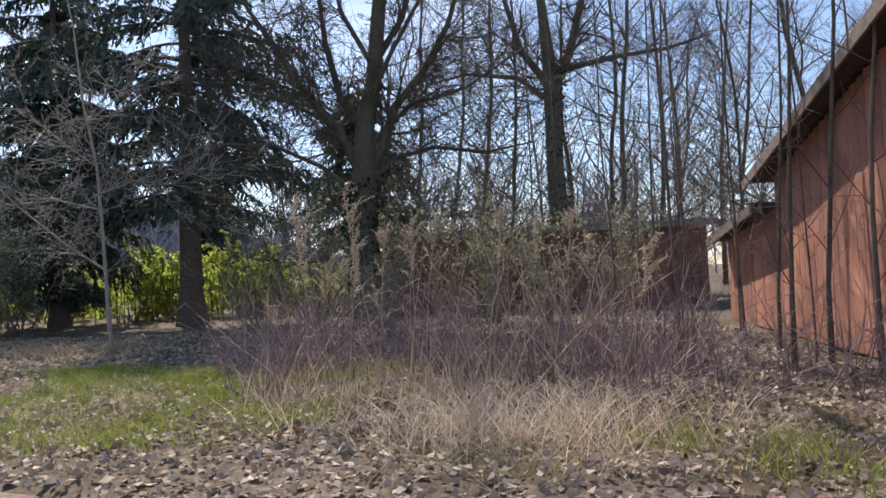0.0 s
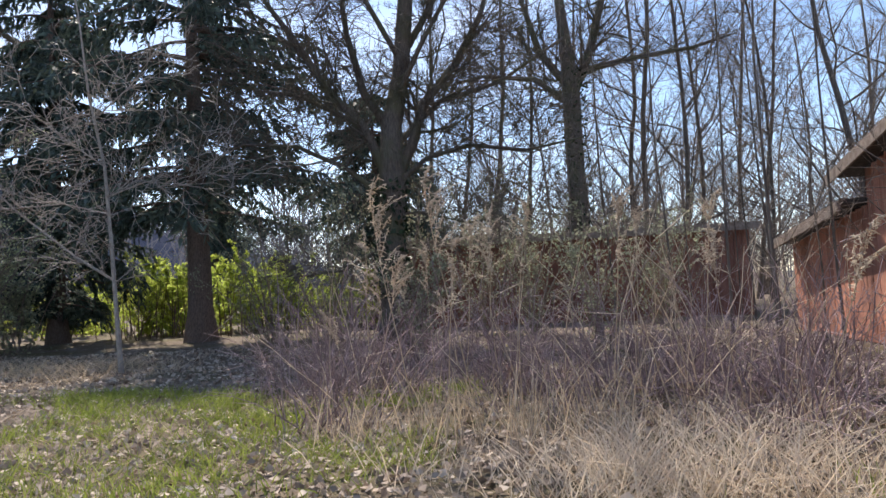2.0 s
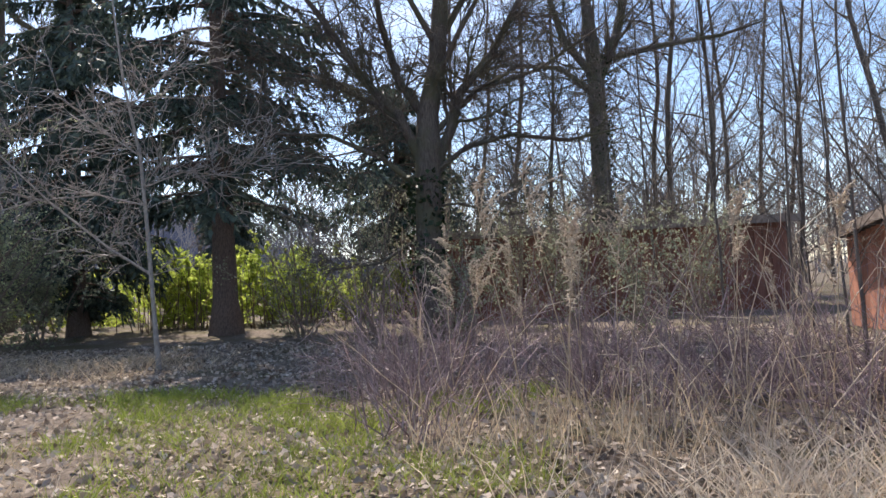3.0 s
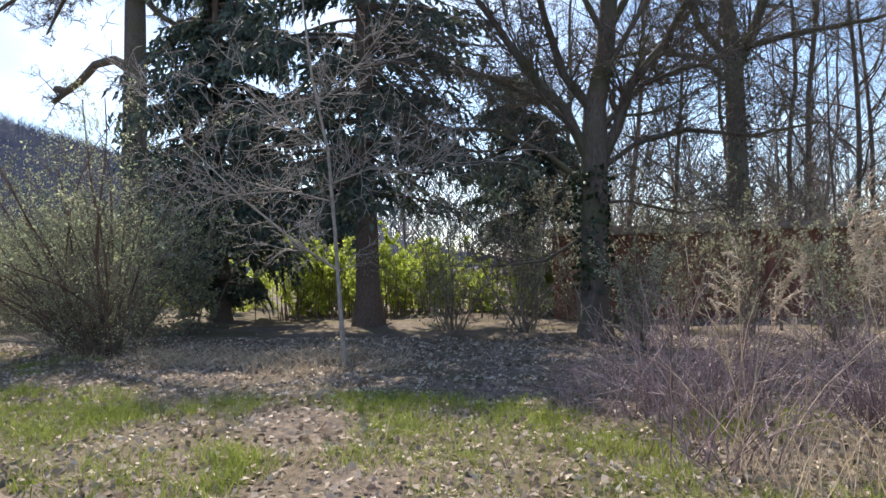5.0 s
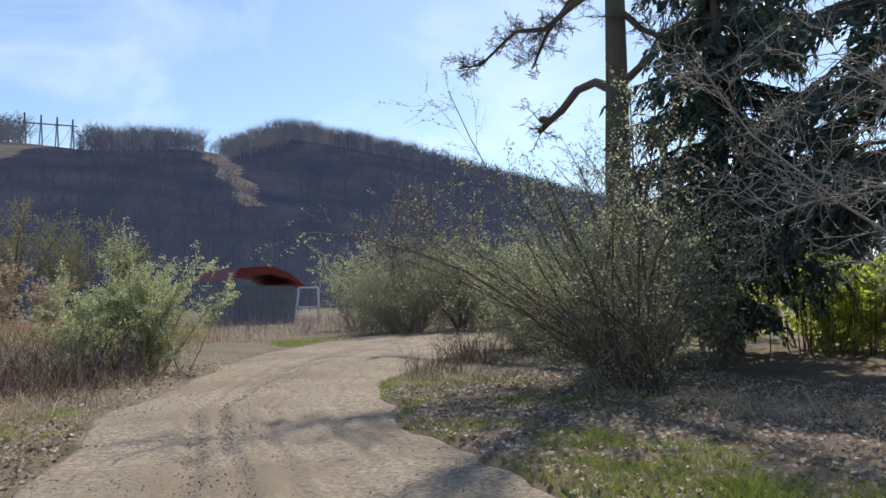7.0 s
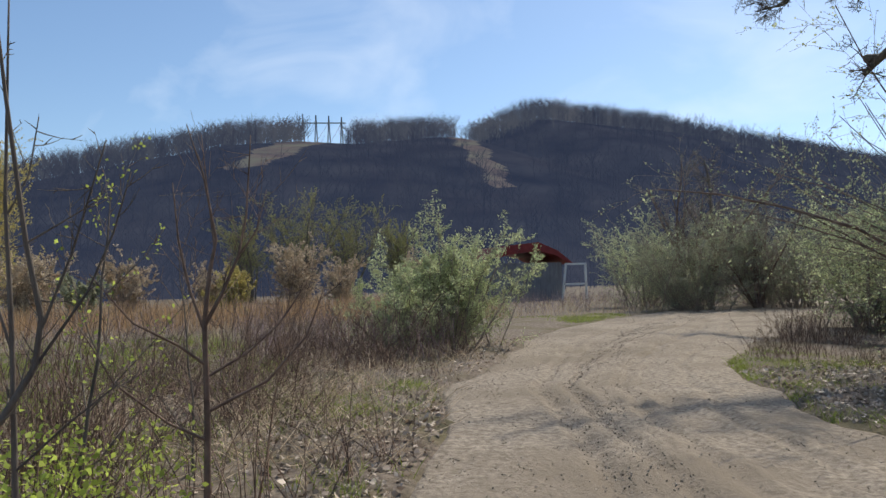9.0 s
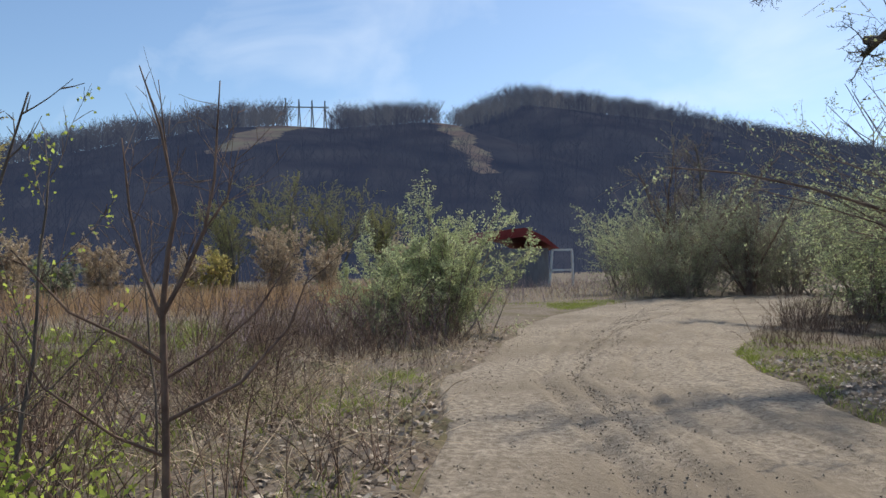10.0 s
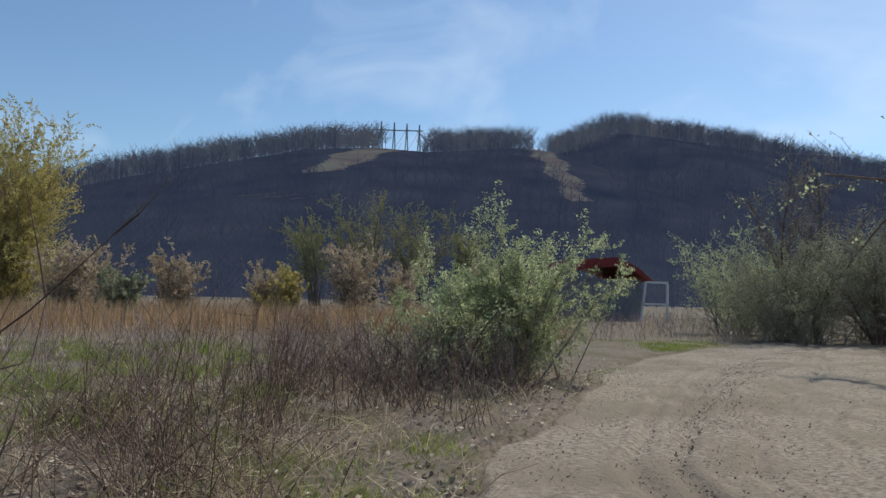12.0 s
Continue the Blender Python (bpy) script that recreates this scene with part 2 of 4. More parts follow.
def blade_mesh(name, base, tip, width, bend=0.25):
    """Thin blades in two bent pieces, each a slim strip from base to tip."""
    b, t = np.asarray(base, float), np.asarray(tip, float)
    n = len(b)
    d = t - b
    side = unit(np.cross(d, rng.normal(size=(n, 3)))) * (np.asarray(width) * np.ones(n))[:, None]
    m = b + d * 0.55 + np.array([0, 0, 1.0]) * (np.linalg.norm(d, axis=1) * bend * 0.4)[:, None]
    v = np.stack([b - side, b + side, m + side * 0.75, m - side * 0.75, m - side * 0.75, m + side * 0.75, t + side * 0.15, t - side * 0.15], axis=1)
    return quad_mesh(name, v.reshape(-1, 3), 4)


def box(bm, x0, x1, y0, y1, z0, z1):
    vs = [bm.verts.new((x, y, z)) for x in (x0, x1) for y in (y0, y1) for z in (z0, z1)]
    for f in ((0, 1, 3, 2), (4, 6, 7, 5), (0, 4, 5, 1), (2, 3, 7, 6), (0, 2, 6, 4), (1, 5, 7, 3)):
        bm.faces.new([vs[i] for i in f])


def beam(bm, a, b, w, h):
    """A square bar from a to b."""
    a, b = Vector(a), Vector(b)
    d = (b - a).normalized()
    s = d.cross(Vector((0, 0, 1)) if abs(d.z) < 0.95 else Vector((1, 0, 0))).normalized()
    u = s.cross(d)
    vs = [bm.verts.new(p + s * i * w / 2 + u * j * h / 2) for p in (a, b) for i, j in ((-1, -1), (1, -1), (1, 1), (-1, 1))]
    for f in ((3, 2, 1, 0), (4, 5, 6, 7), (0, 1, 5, 4), (1, 2, 6, 5), (2, 3, 7, 6), (3, 0, 4, 7)):
        bm.faces.new([vs[i] for i in f])


# ---- branching ----
def grow(rand, out, tips, p, d, length, r, level, P):
    """One branch with its side branches. out[level]: segments; tips: where leaves may sit."""
    n = P["segs"][level]
    step = length / n
    last = level == P["levels"] - 1
    kids = P["kids"][level]
    p = Vector(p)
    d = Vector(d).normalized()
    start = P["start"][level]
    r_end = r * P["taper"][level]
    for i in range(n):
        w = P["wander"][level]
        d = (d + Vector((rand.gauss(0, w), rand.gauss(0, w), rand.gauss(0, w) + P["up"][level]))).normalized()
        q = p + d * step
        ra, rb = r + (r_end - r) * i / n, r + (r_end - r) * (i + 1) / n
        out[level].append((*p, *q, ra, rb))
        if level >= P["leafy"]:
            for _ in range(P["leaves"]):
                f = rand.random()
                tips.append(p.lerp(q, f) + Vector((rand.gauss(0, .03), rand.gauss(0, .03), rand.gauss(0, .03))))
        if not last and (i + 1) / n > start:
            for _ in range(int(kids / n / (1 - start) + rand.random())):
                side = Vector((rand.gauss(0, 1), rand.gauss(0, 1), rand.gauss(0, 0.5)))
                side = (side - d * side.dot(d)).normalized()
                a = radians(P["angle"][level] + rand.gauss(0, 9))
                cd = d * math.cos(a) + side * math.sin(a)
                frac = 1 - 0.6 * (i / n)
                cl = length * P["ratio"][level] * frac * rand.uniform(0.6, 1.2)
                grow(rand, out, tips, p.lerp(q, rand.random()), cd, cl, max(rb * P["thin"][level] * rand.uniform(0.6, 1), P.get("fine", 0.003)), level + 1, P)
        p = q
    return p


BARE = dict(levels=4, segs=(12, 7, 5, 3), kids=(30, 13, 7, 0), start=(0.10, 0.12, 0.1, 0), taper=(0.35, 0.25, 0.3, 0.4),
            wander=(0.06, 0.16, 0.2, 0.2), up=(0.04, 0.06, 0.04, 0.02), angle=(52, 46, 45, 0), ratio=(0.38, 0.44, 0.45, 0),
            thin=(0.5, 0.55, 0.6, 0), leafy=9, leaves=0, fine=0.005)
SAPLING = dict(BARE, levels=3, segs=(9, 5, 3), kids=(16, 5, 0), start=(0.2, 0.1, 0), angle=(50, 45, 0), ratio=(0.33, 0.45, 0), up=(0.03, 0.03, 0.02),
               thin=(0.4, 0.5, 0), wander=(0.025, 0.12, 0.18))


def tree(name, at, seed, height, r, P, label, category="tree", group="", bark=None, twig=None, leaf=None, leaf_size=0.05, lean=(0, 0), sides=7):
    rand = random.Random(seed)
    root = thing(name, at, label, category, group)
    out, tips = [[] for _ in range(P["levels"])], []
    grow(rand, out, tips, (0, 0, -0.05), (lean[0], lean[1], 1), height, r, 0, P)
    first = out[0][0]
    out[0][0] = (*first[:6], r * 1.35, first[7])
    link("trunk", rod("trunk", out[0], sides + 3), bark or M_bark, root)
    n1 = P["segs"][1]
    for i in range(0, len(out[1]), n1):
        link("limb", rod("limb", out[1][i:i + n1], sides - 1), bark or M_bark, root)
    rest = [s for lv in out[2:] for s in lv]
    if rest:
        tagged(link("crown", tubes("crown", rest, 3), twig or M_twig, root), kind="stuff")
    if leaf and tips:
        tagged(link("foliage", leaf_mesh("foliage", tips, leaf_size), leaf, root), kind="stuff")
    return root


def shrub(name, at, seed, height, width, stems, label, leaf, leaf_size=0.045, leaves=3, arch=0.0, twigs=8, category="shrub", group="", bark=None, lean=(0, 0), low=0.1, leafy=1, foot_width=0.12, thick=1.0, stem_twigs=5):
    """Many stems from one foot that fan out; arch: how far they bow over."""
    rand = random.Random(seed)
    root = thing(name, at, label, category, group)
    P = dict(levels=3, segs=(7, 5, 3), kids=(twigs, stem_twigs, 0), start=(low, 0.1, 0), taper=(0.3, 0.35, 0.5), wander=(0.08, 0.15, 0.2), fine=0.003 * thick,
             up=(-arch, -arch * 0.4 + 0.02, 0.02), angle=(38, 42, 0), ratio=(0.42, 0.45, 0), thin=(0.45, 0.55, 0), leafy=leafy, leaves=leaves)
    out, tips = [[], [], []], []
    for i in range(stems):
        a = rand.uniform(0, 2 * math.pi)
        s = rand.random() ** 0.6 * width / (2 * height)
        foot = (rand.gauss(0, foot_width), rand.gauss(0, foot_width), -0.05)
        L = height * rand.uniform(0.75, 1.15) * math.sqrt(1 + s * s)
        grow(rand, out, tips, foot, (math.cos(a) * s + lean[0], math.sin(a) * s + lean[1], 1), L, rand.uniform(0.014, 0.032) * thick, 0, P)
    for i in range(0, len(out[0]), 7):
        link("stem", rod("stem", out[0][i:i + 7], 5), bark or M_twig, root)
    tagged(link("crown", tubes("crown", out[1] + out[2], 3), M_twig, root), kind="stuff")
    if leaf:
        tagged(link("foliage", leaf_mesh("foliage", tips, leaf_size), leaf, root), kind="stuff")
    return root


def spruce(at, seed, height, r, radius, low, label, hang=0.5, slim=0.7):
    """A trunk with whorls of drooping boughs hung with needle sprays."""
    rand = random.Random(seed)
    root = thing("spruce_tree", at, label, "tree")
    segs, n = [], 14
    for i in range(n):
        segs.append((0, 0, height * i / n - 0.1, 0, 0, height * (i + 1) / n, r * (1 - i / n) + 0.02, r * (1 - (i + 1) / n) + 0.02))
    segs[0] = (*segs[0][:6], r * 1.5, segs[0][7])
    link("trunk", rod("trunk", segs, 12), M_bark_red, root)
    boughs, cen, way = [], [], []
    z = low
    while z < height - 0.3:
        frac = (z - low) / (height - low)
        reach = radius * (1 - frac) ** 0.55 * (slim + (1 - slim) * min(1, frac * 6)) + 0.2
        for k in range(rand.randint(4, 6)):
            a = rand.uniform(0, 2 * math.pi)
            L = reach * rand.uniform(0.6, 1.15)
            p = Vector((0, 0, z + rand.uniform(-.2, .2)))
            d = Vector((math.cos(a), math.sin(a), 0.15))
            m = 7
            for i in range(m):
                d = (d + Vector((rand.gauss(0, .06), rand.gauss(0, .06), -0.11 if i < 5 else 0.12))).normalized()
                q = p + d * (L / m)
                boughs.append((*p, *q, 0.045 * (1 - i / m) + 0.006, 0.045 * (1 - (i + 1) / m) + 0.006))
                side = Vector((-d.y, d.x, 0)).normalized()
                if i > 0:
                    for s in range(8):
                        sgn = rand.choice((-1, 1))
                        o = p.lerp(q, rand.random())
                        td = (side * sgn * rand.uniform(0.2, 1) + d * rand.uniform(0.1, .8) + Vector((0, 0, -hang * rand.uniform(0.4, 2.2)))).normalized()
                        tl = rand.uniform(0.3, 0.85) * (0.5 + 0.5 * L / radius)
                        c = max(3, int(tl / 0.11))
                        for j in range(c):
                            cen.append(o + td * tl * (j + 0.5) / c + Vector((0, 0, -0.12 * (j / c) ** 2)))
                            way.append(td + Vector((rand.gauss(0, .45), rand.gauss(0, .45), rand.gauss(0, .45))))
                p = q
        z += rand.uniform(0.26, 0.40) * (1 if z < 9 else 1.6)
    for i in range(0, len(boughs), 7):
        link("bough", rod("bough", boughs[i:i + 7], 4), M_bark_red, root)
    c, d = np.array(cen), unit(np.array(way))
    side = unit(np.cross(d, rng.normal(size=d.shape))) * rng.uniform(0.028, 0.06, (len(c), 1))
    L = rng.uniform(0.13, 0.24, (len(c), 1))
    v = np.stack([c - d * L * .5, c + side, c + d * L, c - side], axis=1)
    tagged(link("foliage", quad_mesh("foliage", v.reshape(-1, 3), 4), M_needle, root), kind="stuff")
    return root


# ---- ground, road ----
EDGE_L = [(14, -9), (9, -7), (3, -4), (-1.5, -1), (-4.2, 1.2), (-6.6, 3.1), (-8.5, 4.7), (-12.4, 6.5), (-16.2, 9.5), (-22.5, 14.4), (-27.6, 21.3), (-32.5, 30.5), (-34, 46)]
EDGE_R = [(14, -1), (8.5, 1.4), (4.4, 3.3), (1.2, 4.75), (-3.2, 6.5), (-5.5, 8.05), (-9.4, 9.5), (-12.8, 11.9), (-14.4, 13.9), (-17.9, 19.4), (-21.3, 23), (-26, 31), (-27, 46)]


def smooth_line(pts, n):
    p = np.array(pts, float)
    t = np.concatenate([[0], np.cumsum(np.linalg.norm(np.diff(p, axis=0), axis=1))])
    s = np.linspace(0, t[-1], n * 4)
    q = np.stack([np.interp(s, t, p[:, k]) for k in (0, 1)], axis=1)
    ker = np.hanning(n // 4 | 1)
    ker /= ker.sum()
    h = len(ker) // 2
    pad = np.concatenate([np.repeat(q[:1], h, 0), q, np.repeat(q[-1:], h, 0)])
    q = np.stack([np.convolve(pad[:, k], ker, "valid") for k in (0, 1)], axis=1)
    return q[:: 4][:n]


NL = 240
line_l, line_r = smooth_line(EDGE_L, NL), smooth_line(EDGE_R, NL)
for ln in (line_l, line_r):
    wob = np.convolve(rng.normal(size=NL + 4), np.ones(5) / 5, "valid")
    ln += wob[:, None] * 0.14
road_poly = np.concatenate([line_l, line_r[::-1]])


def in_road(x, y):
    x, y = np.asarray(x, float), np.asarray(y, float)
    inside = np.zeros(x.shape, bool)
    a = road_poly
    b = np.roll(a, -1, axis=0)
    for (x0, y0), (x1, y1) in zip(a, b):
        if y0 != y1:
            inside ^= ((y0 > y) != (y1 > y)) & (x < (x1 - x0) * (y - y0) / (y1 - y0) + x0)
    return inside


def bumps(x, y):
    return 0.030 * np.sin(1.7 * x + 0.6 * y) * np.sin(1.3 * y - 0.4 * x + 1) + 0.018 * np.sin(4.1 * x + 2) * np.sin(3.7 * y)


def ground_z(x, y):
    x, y = np.asarray(x, float), np.asarray(y, float)
    near = np.exp(-(np.maximum(0, np.hypot(x + 5, y - 8) - 40) / 20) ** 2)
    return np.where(in_road(x, y), -0.09, 0.035 + bumps(x, y) * near)


def sheet(name, xs, ys, zf, mat, label):
    X, Y = np.meshgrid(xs, ys, indexing="ij")
    v = np.stack([X, Y, zf(X, Y)], axis=-1).reshape(-1, 3)
    nx, ny = len(xs), len(ys)
    i, j = np.meshgrid(np.arange(nx - 1), np.arange(ny - 1), indexing="ij")
    k = (i * ny + j).ravel()
    f = np.stack([k, k + ny, k + ny + 1, k + 1], axis=1)
    me = bpy.data.meshes.new(name)
    me.from_pydata(v.tolist(), [], f.tolist())
    return tagged(link(name, me, mat), label, kind="structure")


far = np.array([60, 100, 180, 400, 900, 2500.0])
sheet("ground", np.concatenate([-far[::-1], np.arange(-50, 26, 0.33), far]), np.concatenate([-far[::-1], np.arange(-16, 50, 0.33), far]), ground_z, M_ground,
      "brown leaf-strewn soil with moss and thin grass")
M = 72
tt = np.linspace(0, 1, M)
P3 = line_l[:, None] * (1 - tt)[None, :, None] + line_r[:, None] * tt[None, :, None]
rut = -0.045 * np.exp(-((tt - 0.34) / 0.06) ** 2) - 0.045 * np.exp(-((tt - 0.66) / 0.06) ** 2) + 0.03 * np.exp(-((tt - 0.5) / 0.08) ** 2)
edge = np.where((tt < 0.01) | (tt > 0.99), -0.09, 0.0)
along = np.arange(NL)[:, None] * 0.32
crumbs = rng.normal(0, 1, (NL, M))
for ax in (0, 1):
    crumbs = (np.roll(crumbs, 1, ax) + crumbs * 2 + np.roll(crumbs, -1, ax)) / 4
rz = 0.015 + rut[None] * 0.6 + edge[None] + 0.5 * bumps(P3[..., 0] * 1.3, P3[..., 1] * 1.1) + crumbs * 0.010
# wandering wheel tracks with crumbled shoulders
for mid, sway, wide, deep in ((0.30, 0.05, 0.020, 0.030), (0.47, 0.06, 0.018, 0.035), (0.60, 0.04, 0.020, 0.030), (0.76, 0.05, 0.018, 0.025)):
    off = tt[None] - mid - sway * np.sin(along * 0.21 + mid * 9)
    rz += -deep * np.exp(-(off / wide) ** 2) + deep * 0.7 * np.exp(-((np.abs(off) - wide * 2) / (wide * 0.7)) ** 2)
rv = np.concatenate([P3, rz[..., None]], axis=-1).reshape(-1, 3)
ii, jj = np.meshgrid(np.arange(NL - 1), np.arange(M - 1), indexing="ij")
kk = (ii * M + jj).ravel()
me = bpy.data.meshes.new("road")
me.from_pydata(rv.tolist(), [], np.stack([kk, kk + 1, kk + M + 1, kk + M], axis=1).tolist())
tagged(link("road", me, M_road), "pale tan packed dirt track with shallow ruts", kind="structure")


def scatter(n, x0, x1, y0, y1, road=False):
    x, y = rng.uniform(x0, x1, n), rng.uniform(y0, y1, n)
    keep = in_road(x, y) == road
    return x[keep], y[keep]


# ---- hill and distance ----
RIDGE_Y = [-900, -400, -200, -90, -45, 80, 132, 177, 260, 290, 354, 491, 577, 692, 900, 1300, 2000]
RIDGE_Z = [20, 30, 45, 68, 84, 116, 122, 122, 133, 127, 156, 152, 141, 134, 118, 90, 60]


def hill_z(x, y):
    h = np.interp(y, RIDGE_Y, RIDGE_Z)
    s = np.clip((-x - 170) / 430, 0, 1)
    s = s * s * (3 - 2 * s) * 0.55 + s * 0.45
    back = np.clip((-x - 600) / 500, 0, 1)
    return -1 + (h + 1) * s * (1 - 0.4 * back) + 2.5 * np.sin(x * 0.03 + y * 0.02) * s * (1 - s)


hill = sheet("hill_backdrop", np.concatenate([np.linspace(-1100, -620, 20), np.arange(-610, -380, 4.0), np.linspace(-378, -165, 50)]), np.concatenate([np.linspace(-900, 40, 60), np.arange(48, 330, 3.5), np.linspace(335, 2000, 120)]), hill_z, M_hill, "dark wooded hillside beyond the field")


STRIPS = ((157, 70, 23, 12, -430), (281, 205, 12, 7, -370))     # ridge y, low y, half width at ridge and below, low end x


def in_strip(x, y, grow_by=1.0):
    hit = np.zeros(np.shape(x), bool)
    for y0, y1, w0, w1, xl in STRIPS:
        t = (x + 602) / (xl + 602)
        wob = 3 * np.sin(x * 0.11)
        hit |= (t > -0.03) & (t < 1) & (np.abs(y - (y0 + (y1 - y0) * t) + wob) < (w0 + (w1 - w0) * t) * grow_by)
    return hit


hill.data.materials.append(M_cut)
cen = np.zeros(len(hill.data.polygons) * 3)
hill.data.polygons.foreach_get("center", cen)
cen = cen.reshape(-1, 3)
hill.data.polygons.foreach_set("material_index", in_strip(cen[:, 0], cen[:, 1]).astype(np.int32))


def far_woods(name, pts, h, label, twigs=22, thick=0.15, mat=None):
    segs = []
    for x, y, z in pts:
        H = h * rng.uniform(0.7, 1.2)
        segs.append((x, y, z - 1, x + rng.normal() * .5, y + rng.normal() * .6, z + H, thick, thick * 0.35))
        for k in range(twigs):
            t = rng.uniform(0.04, 0.95)
            a = rng.uniform(0, 6.28)
            L = H * 0.36 * (1.2 - abs(t - 0.4))
            segs.append((x, y, z + H * t, x + math.cos(a) * L, y + math.sin(a) * L, z + H * t + L * rng.uniform(.6, 1.6), thick * 0.5, thick * 0.3))
    tagged(link(name, tubes(name, segs, 3), mat or M_hilltree), label, "woods", kind="stuff")


ry = rng.uniform(-250, 1000, 4200)
ry = ry[~(((ry > 134) & (ry < 182)) | ((ry > 270) & (ry < 293)))]
rx = -588 + rng.normal(0, 20, len(ry))
wx, wy = rng.uniform(-60, 150, 300), rng.uniform(75, 150, 300)
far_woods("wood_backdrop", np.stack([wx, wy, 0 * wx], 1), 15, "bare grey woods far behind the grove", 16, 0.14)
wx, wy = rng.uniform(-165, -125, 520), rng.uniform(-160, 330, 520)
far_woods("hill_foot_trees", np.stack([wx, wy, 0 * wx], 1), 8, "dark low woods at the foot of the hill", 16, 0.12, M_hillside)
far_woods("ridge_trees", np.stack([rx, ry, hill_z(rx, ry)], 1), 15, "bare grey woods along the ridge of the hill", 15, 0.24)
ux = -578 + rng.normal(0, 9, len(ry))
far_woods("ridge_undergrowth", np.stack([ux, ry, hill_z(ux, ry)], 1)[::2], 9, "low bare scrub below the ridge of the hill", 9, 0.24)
fy, fx = rng.uniform(-250, 1000, 4200), rng.uniform(-590, -180, 4200)
keep = ~in_strip(fx, fy, 1.1) & ~in_strip(fx - 25, fy, 1.0) & ~in_strip(fx - 50, fy, 1.0)
fx, fy = fx[keep], fy[keep]
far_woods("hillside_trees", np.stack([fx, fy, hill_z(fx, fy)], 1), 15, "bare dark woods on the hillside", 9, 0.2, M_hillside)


def pylon(at, label):
    root = thing("power_pylon", at, label, "pylon")
    for k in range(4):
        bm = bmesh.new()
        y = (k - 1.5) * 11
        beam(bm, (0, y - 1.4, -4), (0, y, 25), 0.8, 0.8)
        beam(bm, (0, y + 1.4, -4), (0, y, 25), 0.8, 0.8)
        part("tower_leg", bm, M_steel, root)
    bm = bmesh.new()
    beam(bm, (0, -26, 17), (0, 20, 20), 0.9, 0.9)
    part("cross_beam", bm, M_steel, root)
    return root


pylon((-600, 160, hill_z(-600, 160) - 1), "grey steel power-line gantry on the ridge")
for k in range(4):
    segs = []
    y = 160 + (k - 1.5) * 11
    a, b = Vector((-600, y, 141)), Vector((-330, y - 125, 42))
    for i in range(14):
        p, q = a.lerp(b, i / 14), a.lerp(b, (i + 1) / 14)
        sag = lambda s: Vector((0, 0, -14 * 4 * s * (1 - s)))
        segs.append((*(p + sag(i / 14)), *(q + sag((i + 1) / 14)), 0.16, 0.16))
    tagged(link("power_cable", tubes("power_cable", segs, 3), M_roofing), "thin grey overhead power cable down the hill", "cable", "power cables")


# ---- barn and low wing ----
barn = thing("barn", (8.4, 0, 0), "weathered red board barn with a pitched roof", "barn")


def roof_z(y):
    """Height of the gable wall's top along its length."""
    if y > 13:
        return 2.03 - (y - 13) * 0.125
    if y > 6.6:
        return 2.50 + (13 - y) * 0.215
    return 3.876 - (6.6 - y) * 0.215


y = 0.6
board_gap = 0.205
while y < 16.0:
    bm = bmesh.new()
    o = rng.uniform(0, 0.008)
    z0, za, zb = 0.06, roof_z(y + 0.1) - 0.02, roof_z(y + 0.1) - 0.02
    if 7.9 < y + 0.1 < 9.0:
        box(bm, -o, 0.03, y, y + board_gap - 0.012, z0, 0.72)
        box(bm, -o, 0.03, y, y + board_gap - 0.012, 1.42, za)
    else:
        box(bm, -o, 0.03, y, y + board_gap - 0.012, z0, za)
    part("board", bm, M_board, barn)
    y += board_gap
bm = bmesh.new()
vs = []
prof = [(0.6, -0.1), (16, -0.1), (16, 1.62), (13.01, 2.0), (13, 2.46), (6.6, 3.84), (0.6, 2.55)]
lo = [bm.verts.new((0.034, yy, zz)) for yy, zz in prof]
hi = [bm.verts.new((8.0, yy, zz)) for yy, zz in prof]
bm.faces.new(lo)
bm.faces.new(hi[::-1])
for i in range(len(prof)):
    j = (i + 1) % len(prof)
    bm.faces.new((lo[j], lo[i], hi[i], hi[j]))
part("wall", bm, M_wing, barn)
for (ya, za), (yb, zb), nm in (((13.35, 2.46), (6.6, 3.91), "roof"), ((6.6, 3.91), (0.2, 2.53), "roof"), ((16.4, 1.62), (12.95, 2.05), "lean_to_roof")):
    bm = bmesh.new()
    beam(bm, (4.0, ya, za + 0.04), (4.0, yb, zb + 0.04), 8.7, 0.07)
    part(nm, bm, M_roofing, barn)
    bm = bmesh.new()
    beam(bm, (-0.36, ya, za - 0.03), (-0.36, yb, zb - 0.03), 0.03, 0.16)
    part("rake_board", bm, M_fascia, barn, "weathered grey rake board")
bm = bmesh.new()
for a, b in (((0, 7.9, 0.72), (0, 9.0, 0.72)), ((0, 7.9, 1.42), (0, 9.0, 1.42)), ((0, 7.93, 0.72), (0, 7.93, 1.42)), ((0, 8.97, 0.72), (0, 8.97, 1.42)), ((0, 8.45, 0.72), (0, 8.45, 1.42))):
    beam(bm, a, b, 0.06, 0.06)
win = part("window_frame", bm, M_board, barn)
bm = bmesh.new()
box(bm, 0.005, 0.015, 7.95, 8.95, 0.75, 1.39)
part("pane", bm, M_glass, win, "dim green window pane")

